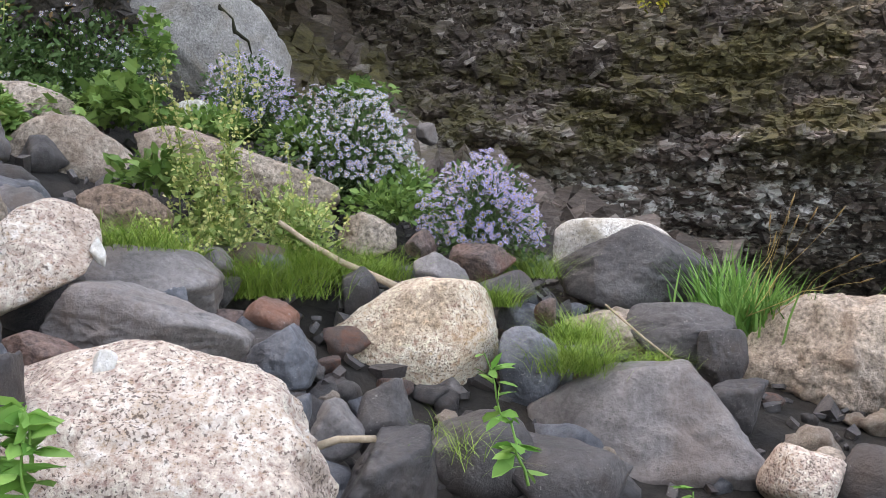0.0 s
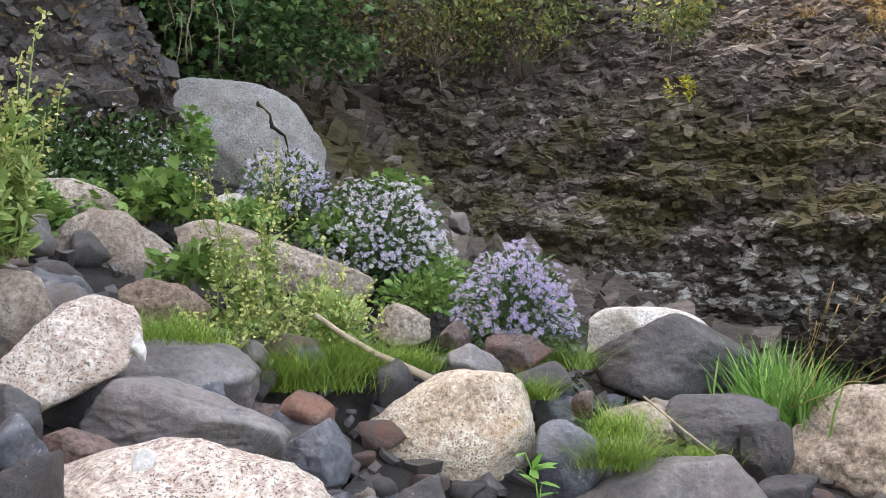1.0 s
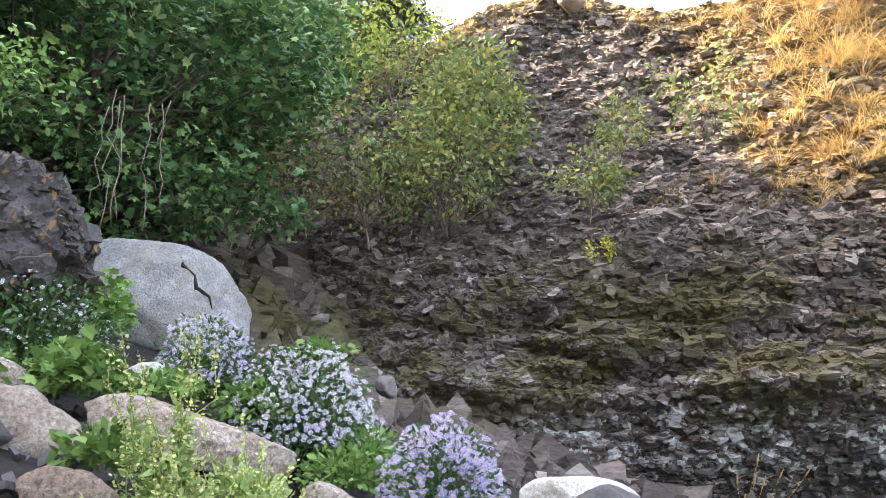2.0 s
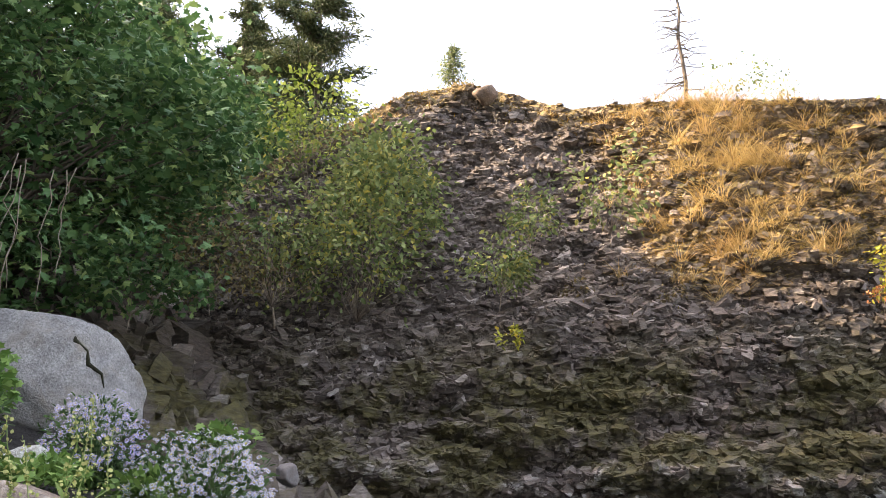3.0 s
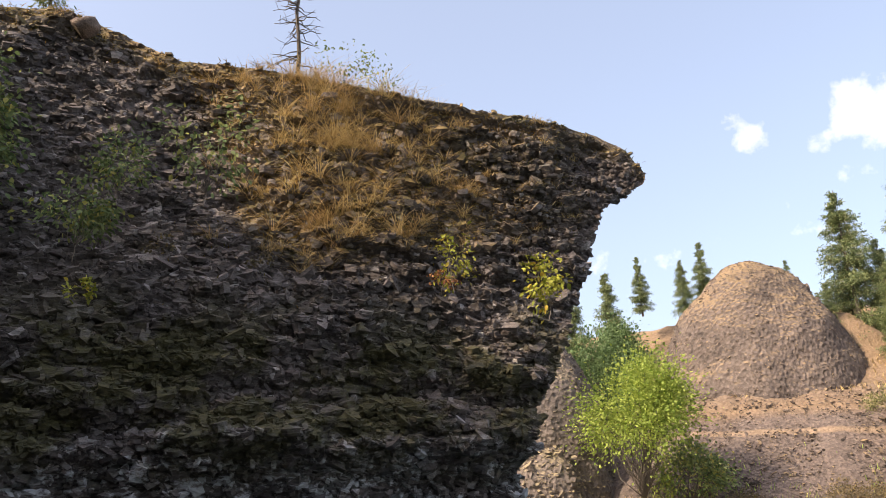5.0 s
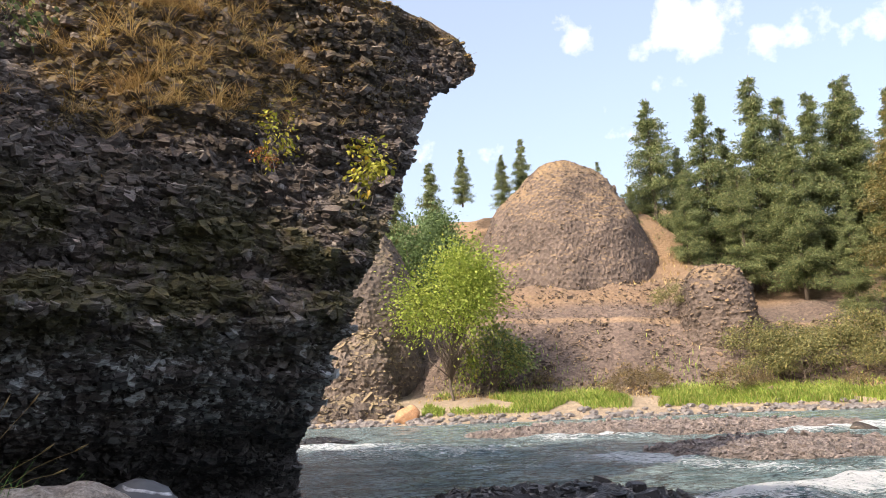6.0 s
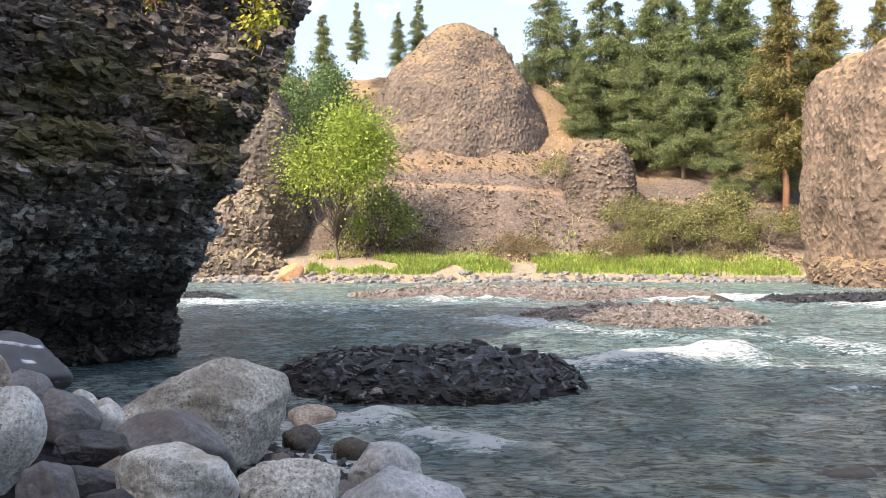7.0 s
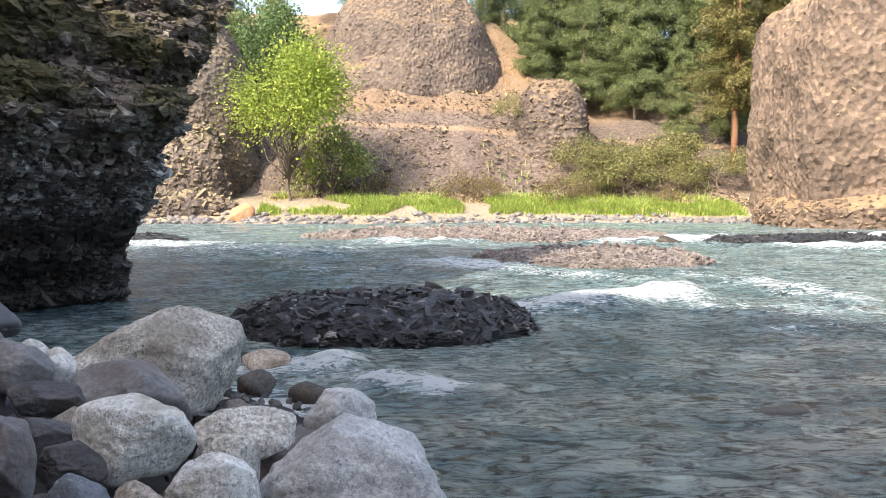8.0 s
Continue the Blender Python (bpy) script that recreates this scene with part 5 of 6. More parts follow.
boulder("basalt_rock", "dark broken basalt rock wedged in the bank", (-3.00, 3.17, 0.91), (0.16, 0.14, 0.21), M_BASALT, 0.9, yaw=41, tilt=20, seed=39, rough=.07)
boulder("basalt_rock", "dark broken basalt rock wedged in the bank", (-3.95, 2.49, 1.27), (0.18, 0.14, 0.14), M_SLATE, 0.85, yaw=55, tilt=10, seed=40, rough=.06)
boulder("red_rock", "small red-brown stone on the bank", (-3.78, 2.51, 1.35), (0.08, 0.07, 0.09), M_RED, 0.8, yaw=53, tilt=0, seed=41, rough=.05)
boulder("granite_rock", "small speckled granite stone", (-2.36, 2.88, 0.72), (0.20, 0.18, 0.18), M_GRANITE, 0.1, yaw=37, tilt=0, seed=42, rough=.04)
boulder("tan_rock", "small smooth tan pebble between rocks", (-2.32, 2.99, 0.80), (0.07, 0.06, 0.07), M_TAN, 0.1, yaw=35, tilt=0, seed=43, rough=.03)
boulder("basalt_rock", "dark broken basalt rock wedged in the bank", (-2.17, 3.14, 0.72), (0.23, 0.20, 0.20), M_BASALT, 0.9, yaw=33, tilt=0, seed=44, rough=.06)
granite_block = boulder("granite_slab", "huge pale grey granite block with a mossy crack", (-10.22, 1.99, 4.01), (1.06, 0.72, 0.75), M_BLOCK, 0.92, yaw=77, seed=45, rough=0.030, cuts=((162, 1.1), (82, 0.88), (73, 0.88), (27, 0.9), (-3, 1.0), (-50, 1.14), (-104, 0.83), (-173, 0.94)))


def mossy_crack(block):
    """A dark crack that runs down the block's front face, following its surface."""
    v = np.array([q.co for q in block.data.vertices])
    half = np.abs(v).max(axis=0)
    front = v[v[:, 1] < 0]
    path = []
    for x, z in ((0.10, 0.62), (0.16, 0.45), (0.30, 0.34), (0.33, 0.14), (0.46, 0.02), (0.50, -0.16)):
        i = np.argmin((front[:, 0] - x * half[0]) ** 2 + (front[:, 2] - z * half[2]) ** 2)
        path.append(front[i])
    part("crack", tubes("crack", [(path, [0.008, 0.028, 0.016, 0.034, 0.018, 0.006])], M_CRACK, 6), block, "dark moss-filled crack")


mossy_crack(granite_block)
boulder("grey_rock", "rounded grey-green rock between weeds", (-7.07, 1.20, 2.67), (0.26, 0.19, 0.20), M_PALE, 0.1, yaw=78, tilt=4, seed=46, rough=.04)
boulder("grey_rock", "pale rock at the foot of the scree", (-7.94, 3.89, 2.85), (0.13, 0.12, 0.15), M_GREY, 0.8, yaw=62, tilt=0, seed=47, rough=.05)
boulder("slate_rock", "dark blue-grey basalt block on the bank", (-4.47, -0.18, 1.88), (0.19, 0.17, 0.17), M_SLATE, 0.8, yaw=88, tilt=12, seed=48, rough=.05)
boulder("tan_rock", "rough tan rock on the bank", (-3.97, -0.37, 1.77), (0.19, 0.16, 0.21), M_TAN, 0.4, yaw=91, tilt=20, seed=49, rough=.06)
boulder("white_stone", "small white quartz stone among boulders", (-2.65, 0.03, 1.33), (0.04, 0.03, 0.05), M_WHITE, 0.3, yaw=83, tilt=30, seed=50, rough=.06)
boulder("white_stone", "small white quartz stone among boulders", (-3.38, 0.09, 1.65), (0.03, 0.03, 0.06), M_WHITE, 0.3, yaw=83, tilt=-20, seed=51, rough=.05)
boulder("grey_boulder", "big angular grey-tan boulder by the water", (-2.07, 5.97, 0.78), (0.62, 0.38, 0.40), M_PALEGREY, 0.55, yaw=19, seed=52, rough=0.050, cuts=((140, 0.75), (122, 0.73), (56, 0.96), (27, 0.96), (-5, 0.98), (-39, 1.13), (-90, 1.0), (-163, 0.96)))
boulder("grey_boulder", "smooth mid-grey boulder near the water", (-1.90, 4.98, 0.72), (0.36, 0.23, 0.26), M_GREY, 0.40, yaw=21, seed=53, rough=0.040, cuts=((162, 1.05), (96, 1.01), (52, 0.7), (21, 0.79), (-32, 1.06), (-95, 0.94), (-171, 0.94)))
boulder("pale_boulder", "pale speckled granite boulder", (-1.54, 4.06, 0.78), (0.30, 0.20, 0.21), M_PALE, 0.25, yaw=21, seed=54, rough=0.050, cuts=((156, 1.01), (107, 0.98), (63, 0.85), (18, 0.9), (-30, 0.95), (-84, 0.96), (-140, 0.92), (-167, 0.92)))
boulder("pale_boulder", "greenish grey boulder at the water's edge", (-1.17, 4.80, 0.59), (0.30, 0.17, 0.15), M_PALEGREY, 0.40, yaw=14, seed=55, rough=0.050, cuts=((143, 1.07), (87, 0.96), (65, 0.94), (-3, 0.97), (-58, 0.94), (-116, 0.82), (-169, 0.9)))
boulder("grey_rock", "rounded grey-brown boulder by the water", (-1.11, 4.23, 0.55), (0.21, 0.18, 0.23), M_PALEGREY, 0.15, yaw=15, tilt=0, seed=56, rough=.04)
boulder("pale_boulder", "pale cream rounded granite boulder", (-1.04, 3.65, 0.65), (0.21, 0.15, 0.17), M_PALE, 0.30, yaw=16, seed=57, rough=0.050, cuts=((149, 0.89), (105, 0.89), (50, 0.94), (11, 0.91), (-50, 0.94), (-98, 0.95), (-169, 0.97)))
boulder("grey_boulder", "broad grey boulder at the water's edge", (-0.52, 4.44, 0.40), (0.54, 0.34, 0.37), M_GREYW, 0.45, yaw=7, seed=58, rough=0.050, cuts=((151, 0.72), (137, 0.75), (64, 0.86), (37, 0.82), (16, 0.87), (-5, 1.02), (-90, 1.0), (-161, 1.05)))
boulder("grey_rock", "grey wedge-shaped rock in the water", (-0.69, 5.48, 0.48), (0.24, 0.18, 0.21), M_GREYW, 0.60, yaw=7, seed=59, rough=0.050, cuts=((145, 0.86), (93, 0.98), (51, 0.93), (3, 0.97), (-59, 0.99), (-99, 0.95), (-175, 0.99)))
boulder("wet_rock", "wet brown rock in the current", (-1.28, 7.90, 0.05), (0.26, 0.19, 0.16), M_WET, 0.2, yaw=9, tilt=0, seed=60, rough=.04)
boulder("tan_rock", "flat tan stone in the shallows", (-2.05, 9.45, 0.04), (0.29, 0.20, 0.17), M_TAN, 0.2, yaw=13, tilt=0, seed=61, rough=.04)
boulder("pale_rock", "small rounded pale rock by the water", (-3.05, 6.04, 0.79), (0.15, 0.13, 0.14), M_PALE, 0.15, yaw=27, tilt=0, seed=62, rough=.04)
boulder("pale_rock", "small rounded pale rock by the water", (-2.64, 5.66, 0.75), (0.14, 0.12, 0.21), M_PALE, 0.15, yaw=25, tilt=0, seed=63, rough=.04)
boulder("grey_slab", "dark grey slab by the cliff", (-2.80, 5.32, 0.88), (0.24, 0.15, 0.18), M_GREY, 0.70, yaw=28, seed=64, rough=0.050, cuts=((159, 0.72), (63, 0.71), (38, 0.67), (-14, 1.02), (-81, 0.93), (-123, 1.05)))
boulder("basalt_block", "dark angular basalt block near the water", (-2.26, 4.65, 0.82), (0.21, 0.13, 0.11), M_BASALT, 0.85, yaw=26, seed=65, rough=0.050, cuts=((125, 1.04), (68, 0.79), (20, 0.84), (-41, 0.94), (-118, 0.7), (-163, 0.79)))
boulder("basalt_block", "dark angular basalt block near the water", (-1.99, 4.06, 0.79), (0.14, 0.10, 0.11), M_BASALT, 0.85, yaw=26, seed=66, rough=0.050, cuts=((164, 0.94), (66, 0.63), (50, 0.59), (-23, 0.95), (-96, 0.93), (-153, 0.92)))
boulder("grey_boulder", "grey upright boulder on the bank", (-1.87, 3.44, 0.86), (0.13, 0.13, 0.19), M_GREY, 0.60, yaw=29, seed=67, rough=0.060, cuts=((171, 0.93), (109, 0.98), (71, 0.92), (23, 0.88), (-12, 1.0), (-90, 1.0), (-150, 1.05)))
boulder("basalt_rock", "dark broken basalt rock wedged in the bank", (-1.71, 3.72, 0.76), (0.16, 0.10, 0.10), M_BASALT, 0.85, yaw=25, seed=68, rough=0.050, cuts=((159, 0.87), (99, 0.95), (31, 0.69), (6, 0.9), (-90, 1.0), (-153, 0.98)))
boulder("basalt_rock", "dark broken basalt rock wedged in the bank", (-1.50, 3.33, 0.71), (0.13, 0.12, 0.15), M_SLATE, 0.9, yaw=24, tilt=10, seed=69, rough=.06)
boulder("tan_rock", "small tan speckled rock by the water", (-1.32, 3.54, 0.62), (0.14, 0.13, 0.14), M_TAN, 0.3, yaw=20, tilt=0, seed=70, rough=.05)
boulder("wet_rock", "dark wet rock at the water's edge", (-1.85, 8.15, 0.06), (0.21, 0.17, 0.19), M_WET, 0.6, yaw=12, tilt=0, seed=71, rough=.05)
boulder("striped_boulder", "dark smooth boulder with white quartz stripes", (-4.77, 8.03, 0.82), (0.74, 0.44, 0.35), M_STRIPE, 0.55, yaw=31, tilt=14, seed=72, rough=.03)
boulder("dark_slab", "dark grey tilted slab near the water", (-3.58, 6.30, 0.79), (0.35, 0.28, 0.23), M_GREY, 0.7, yaw=30, tilt=22, seed=73, rough=.04)
boulder("pale_rock", "rounded pale grey stone by the water", (-3.12, 6.22, 0.72), (0.16, 0.14, 0.18), M_PALE, 0.1, yaw=27, tilt=0, seed=74, rough=.03)
boulder("pale_rock", "rounded pale grey stone by the water", (-2.77, 5.95, 0.76), (0.15, 0.13, 0.14), M_PALE, 0.1, yaw=25, tilt=0, seed=75, rough=.03)
boulder("dark_slab", "dark grey broken slab above the water", (-3.12, 4.75, 0.96), (0.49, 0.35, 0.28), M_GREY, 0.85, yaw=33, tilt=20, seed=76, rough=.05)
boulder("pale_boulder", "pale grey speckled granite boulder", (-2.57, 4.21, 0.91), (0.22, 0.19, 0.36), M_PALE, 0.3, yaw=32, tilt=20, seed=77, rough=.04)


# ---- rubble between the boulders ----


def rubble():
    rng = np.random.default_rng(21)
    mats = [M_BASALT, M_BASALT, M_SLATE, M_RED, M_GREY, M_BASALT, M_GREY, M_TAN]
    protos = [rock_mesh("rubble_rock", (1.0, 0.8, 0.62), mats[i % 8], 0.92 if i % 8 < 6 else 0.65, 3, 60 + i, 0.09) for i in range(16)]
    n = 0
    while n < 296:
        x, y = (rng.normal(-2.9, 0.7), rng.normal(1.4, 1.0)) if n < 110 else (rng.uniform(-6.2, -0.2), rng.uniform(-1.4, 8.0))
        dn = -0.85 * (x - 0.3) - 0.52 * (y - 3.5)
        if dn < -0.1 or (x > -1.5 and y < 2.6) or math.hypot(x + 2.3, y + 0.2) < 0.6 or (x > -2.9 and y > 2.2 and n < 110):
            continue
        r = min(0.10 if math.hypot(x + 3.35, y - 1.35) < 0.5 else 0.30, 0.12 * math.exp(rng.normal(0, 0.45)))
        ob = new("rubble_rock", protos[int(rng.integers(0, 16))])
        ob.matrix_world = pose(x, y, float(ground_z(x, y)) + r * 0.25, rng.uniform(-25, 25), rng.uniform(-25, 25), rng.uniform(0, 360)) @ Matrix.Scale(r, 4)
        tagged(ob, "small broken rock wedged between boulders", "rock", "bank rubble")
        n += 1
    # scree where the cliff meets the bank
    k = 6000
    x = rng.uniform(-15.5, -8.2, k)
    y = rng.uniform(2.2, 9.5, k)
    ok = (x - y > -20.5) & (x - y < -13.2)
    x, y = x[ok], y[ok]
    b = np.stack([x, y, ground_z(x, y) + rng.uniform(0.0, 0.14, len(x))], 1)
    s = np.clip(0.10 * np.exp(rng.normal(0, 0.6, len(x))), 0.03, 0.40)
    ob = new("scree", shards("scree", b, np.tile(np.array([0.6, -0.5, 0.3]), (len(x), 1)), s, s * rng.uniform(0.6, 1.4, len(x)), M_SCREE, rng, 0.9, 1.0))
    tagged(ob, "broken dark basalt scree below the cliff", "scree", kind="stuff")
    # fine gravel under everything
    k = 2600
    x, y = rng.uniform(-7, 0.2, k), rng.uniform(-1.6, 9, k)
    b = np.stack([x, y, ground_z(x, y) + 0.02], 1)
    s = np.clip(0.035 * np.exp(rng.normal(0, 0.5, k)), 0.012, 0.09)
    tagged(new("gravel", shards("gravel", b, np.tile(np.array([0, 0, 1.0]), (k, 1)), s, s * 0.8, M_BASALT, rng, 0.2, 0.7)), "loose stone chips between the boulders", "gravel", kind="stuff")


rubble()
M_JAGGED = stone("jagged_basalt", (0.020, 0.017, 0.017), (0.105, 0.09, 0.085), (0.30, 0.18, 0.06), 9, 0.3, rough=0.55)
outcrop = crag("rock_outcrop", "dark jagged basalt outcrop with orange lichen", (-9.02, -1.35, 3.82), (2.3, 1.3, 1.2), M_JAGGED, 31.0, power=2.2, level=6, rough=0.3, cell=0.35, yaw=60)
plated(outcrop, 6000, 0.04, 33, M_JAGGED, 0.7, 0.7)


# ---- plants on the bank ----
def aster(label, at, radii, n_flowers, petal, size, seed, n_leaves=1800, leaf=0.055):
    """A mound of daisies on leafy stems."""
    rng = np.random.default_rng(seed)
    bush = thing("aster_bush", label, "flowers", "asters on the bank", at=at)
    tips, d = lump_points(n_flowers, radii, rng, 0.28, seed, low=-0.1)
    keep = rng.random(len(tips)) < np.clip(0.35 + 0.9 * (vnoise(tips, 3.0 / max(radii), seed * 2, 2) + 0.45), 0, 1)
    tips, d = tips[keep], d[keep]
    stems = [(bent((rng.normal(0, 0.12) * radii[0], rng.normal(0, 0.12) * radii[1], -radii[2] * 0.25), t * 0.98, rng, 0.04, 5), np.linspace(0.005, 0.002, 5)) for t in tips[:90]]
    tagged(part("stem_mass", tubes("stem_mass", stems, L_ASTER, 3), bush), kind="stuff")
    lp, ld = lump_points(n_leaves, [r * 0.95 for r in radii], rng, 0.85, seed + 1, low=-0.35)
    part("foliage", leaves("foliage", lp, ld, leaf, OVAL * np.array([0.7, 1, 1]), L_ASTER, rng, 0.1, 0.6), bush)
    me, eye = flowers("bloom_layer", tips, d * 0.6 + np.array([0.75, -0.35, 0.55]), size, petal, rng)
    bloom = tagged(part("bloom_layer", me, bush, "daisy-like petals"), kind="stuff")
    tagged(part("eye_layer", eye, bloom, "yellow flower centres"), kind="stuff")
    return bush


aster("lilac aster bush in full flower among dark rocks", (-4.84, 2.69, 1.76), (0.50, 0.42, 0.56), 1200, L_PETAL, 0.046, 1)
aster("pale lilac and white aster bush above the slab", (-6.44, 2.33, 2.22), (0.82, 0.60, 0.80), 1900, L_PETALW, 0.046, 2, 3200, 0.075)
aster("purple aster bush beside the granite block", (-7.25, 1.72, 2.72), (0.58, 0.46, 0.62), 850, L_PETAL, 0.046, 3, 2200)
aster("leafy green aster bush with few small white flowers", (-7.79, 0.34, 2.86), (0.95, 0.75, 0.78), 700, L_PETALW, 0.036, 4, 5200, 0.075)
aster("leafy green aster bush with few small white flowers", (-7.31, -0.33, 2.82), (0.6, 0.6, 0.7), 120, L_PETALW, 0.034, 5, 3000, 0.075)


def weed(label, at, tops, seed, leaf=0.09):
    """Tall stems set with narrow leaves below and yellow-green buds above."""
    rng = np.random.default_rng(seed)
    plant = thing("flowering_weed", label, "weed", "weeds on the bank", at=at)
    o = np.array(at)
    stems, lp, lo, bp, bo = [], [], [], [], []
    sway = [np.zeros(3)] + [np.array([rng.normal(0, 0.13), rng.normal(0, 0.13), -abs(rng.normal(0, 0.16))]) for _ in range(3)]
    for top, off in [(q, w) for q in tops for w in sway]:
        t = np.array(top) - o + off * rng.uniform(0.5, 1.6)
        base = np.array([rng.normal(0, 0.06), rng.normal(0, 0.06), -0.08])
        path = bent(base, t, rng, 0.03, 9)
        stems.append((path, np.linspace(0.006, 0.002, 9)))
        L = np.linalg.norm(t - base)
        for k in range(int(85 * L)):
            f = rng.random()
            i = min(int(f * 8), 7)
            q = path[i] + (path[i + 1] - path[i]) * (f * 8 - i)
            side = rng.normal(size=3) * np.array([1, 1, 0.4])
            side /= np.linalg.norm(side)
            if f < 0.62:
                lp.append(q)
                lo.append(side + np.array([0, 0, 0.5]))
        for k in range(int(75 * L)):
            f = rng.uniform(0.45, 1.0)
            i = min(int(f * 8), 7)
            q = path[i] + (path[i + 1] - path[i]) * (f * 8 - i)
            bp.append(q + rng.normal(0, 0.018 * (1.25 - f) * 2.2, 3))
            bo.append(rng.normal(size=3))
    tagged(part("stem_mass", tubes("stem_mass", stems, L_WEED, 4), plant), kind="stuff")
    part("foliage", leaves("foliage", np.array(lp), np.array(lo), leaf, OVAL * np.array([0.6, 1, 1]), L_WEED, rng, 0.15, 0.4), plant)
    tagged(part("bud_mass", leaves("bud_mass", np.array(bp), np.array(bo), 0.022, OVAL * np.array([1.7, 1, 1]), L_BUD, rng, 0, 0.8), plant), kind="stuff")
    return plant


weed("tall yellow-green flowering weed with bud spikes", (-4.73, 0.91, 1.53), ((-4.61, 0.92, 2.82), (-4.63, 0.53, 2.68), (-4.66, 0.69, 2.26), (-4.54, 0.80, 2.19), (-4.70, 0.98, 2.18), (-4.46, 0.73, 2.03), (-4.69, 1.05, 2.05), (-4.63, 0.43, 1.86), (-4.69, 0.63, 2.03), (-4.44, 0.84, 1.97)), 11)
weed("tall yellow-green flowering weed with bud spikes", (-4.70, 1.34, 1.53), ((-4.71, 1.26, 2.28), (-4.78, 1.41, 2.08), (-4.67, 1.43, 1.97), (-4.75, 1.20, 2.00)), 12)
weed("arching weed with yellow buds", (-4.38, 0.67, 1.54), ((-4.44, 0.38, 1.86), (-4.42, 0.47, 1.80), (-4.31, 0.50, 1.75), (-4.37, 0.72, 1.78), (-4.30, 0.59, 1.72)), 13)
weed("tall grey-green weed with bud spikes", (-3.87, -0.41, 2.09), ((-3.68, -0.32, 3.02), (-3.73, -0.39, 2.85), (-3.77, -0.42, 2.69), (-3.71, -0.54, 2.89), (-3.72, -0.40, 2.47), (-3.79, -0.45, 2.60)), 14)


def tuft(name, label, at, spread, n, height, width, material, seed, category="grass", lean=0.5, bend=0.7):
    rng = np.random.default_rng(seed)
    b = rng.normal(0, 1, (n, 3)) * np.array([spread, spread, 0])
    ob = new(name, blades(name, b, height, width, material, rng, lean, bend))
    ob.matrix_world = pose(*at)
    return tagged(ob, label, category, "grass tufts")


tuft("sedge_tuft", "bright green fine sedge on the bank", (-4.37, 1.04, 1.41), 0.16, 1500, 0.36, 0.0035, L_SEDGE, 1, lean=0.75, bend=1.25)
tuft("sedge_tuft", "bright green fine sedge on the bank", (-4.34, 0.78, 1.40), 0.10, 700, 0.30, 0.0035, L_SEDGE, 2, lean=0.75, bend=1.25)
tuft("sedge_tuft", "bright green fine sedge on the bank", (-4.58, 1.37, 1.47), 0.12, 800, 0.32, 0.0035, L_SEDGE, 3, lean=0.75, bend=1.25)
tuft("sedge_tuft", "bright green fine sedge beside the driftwood", (-4.63, 1.79, 1.48), 0.13, 700, 0.24, 0.0035, L_SEDGE, 4, lean=0.75, bend=1.25)
tuft("sedge_tuft", "bright green fine sedge behind the cream boulder", (-3.92, 2.24, 1.37), 0.06, 400, 0.22, 0.0035, L_SEDGE, 5, lean=0.75, bend=1.25)
tuft("sedge_tuft", "bright green fine sedge beside the blue-grey boulder", (-3.32, 2.33, 1.09), 0.10, 700, 0.26, 0.0035, L_SEDGE, 6, lean=0.75, bend=1.25)
tuft("sedge_tuft", "bright green fine sedge beside the blue-grey boulder", (-3.62, 2.62, 1.19), 0.09, 500, 0.22, 0.0035, L_SEDGE, 7, lean=0.75, bend=1.25)
tuft("sedge_tuft", "bright green fine sedge under the asters", (-4.57, 2.91, 1.50), 0.11, 500, 0.26, 0.004, L_SEDGE, 8, lean=0.75, bend=1.25)
tuft("sedge_tuft", "dark green fine sedge on the slab edge", (-4.14, 0.32, 1.65), 0.14, 700, 0.22, 0.0035, L_SEDGE, 9, lean=0.75, bend=1.25)
tuft("sedge_tuft", "thin green grass between rocks", (-2.64, 1.28, 0.94), 0.12, 70, 0.16, 0.003, L_SEDGE, 10, lean=0.75, bend=1.25)
tuft("sedge_tuft", "thin green grass between rocks", (-3.49, 3.04, 1.03), 0.08, 300, 0.16, 0.004, L_SEDGE, 11, lean=0.75, bend=1.25)
tuft("reed_grass", "broad green reed grass beside the tan boulder", (-3.88, 4.21, 1.06), 0.14, 260, 0.55, 0.018, L_REED, 21, lean=0.45, bend=0.5)
tuft("reed_grass", "broad green reed grass beside the tan boulder", (-3.85, 4.62, 1.04), 0.18, 300, 0.45, 0.017, L_REED, 22, lean=0.5, bend=0.6)
tuft("reed_grass", "broad green reed grass beside the tan boulder", (-4.17, 4.38, 1.25), 0.10, 140, 0.5, 0.016, L_REED, 23, lean=0.4, bend=0.5)


def seed_stems(at, tips):
    rng = np.random.default_rng(4)
    p = thing("seeding_grass", "thin grass stems with pale seed heads", "grass", "grass tufts", at=at)
    o = np.array(at)
    part("stalks", tubes("stalks", [(bent((rng.normal(0, 0.1), rng.normal(0, 0.1), 0), np.array(t) - o, rng, 0.02, 7, -0.04), np.linspace(0.003, 0.0015, 7)) for t in tips], L_STRAW, 3), p)
    for t in tips:
        d = np.array(t) - o
        d /= np.linalg.norm(d)
        q = np.array(t) - o
        part("seed_head", tubes("seed_head", [([q - d * 0.01, q + d * 0.04, q + d * 0.09], [0.003, 0.006, 0.001])], L_STRAW, 5), p)


seed_stems((-3.70, 4.13, 1.30), ((-3.44, 4.10, 2.01), (-3.54, 4.03, 1.89), (-3.40, 4.01, 1.90), (-3.23, 4.02, 1.93), (-3.12, 4.10, 1.94), (-2.94, 3.98, 1.69), (-2.75, 3.99, 1.69), (-3.43, 4.12, 1.88), (-3.52, 4.05, 1.77), (-2.89, 4.02, 1.57)))


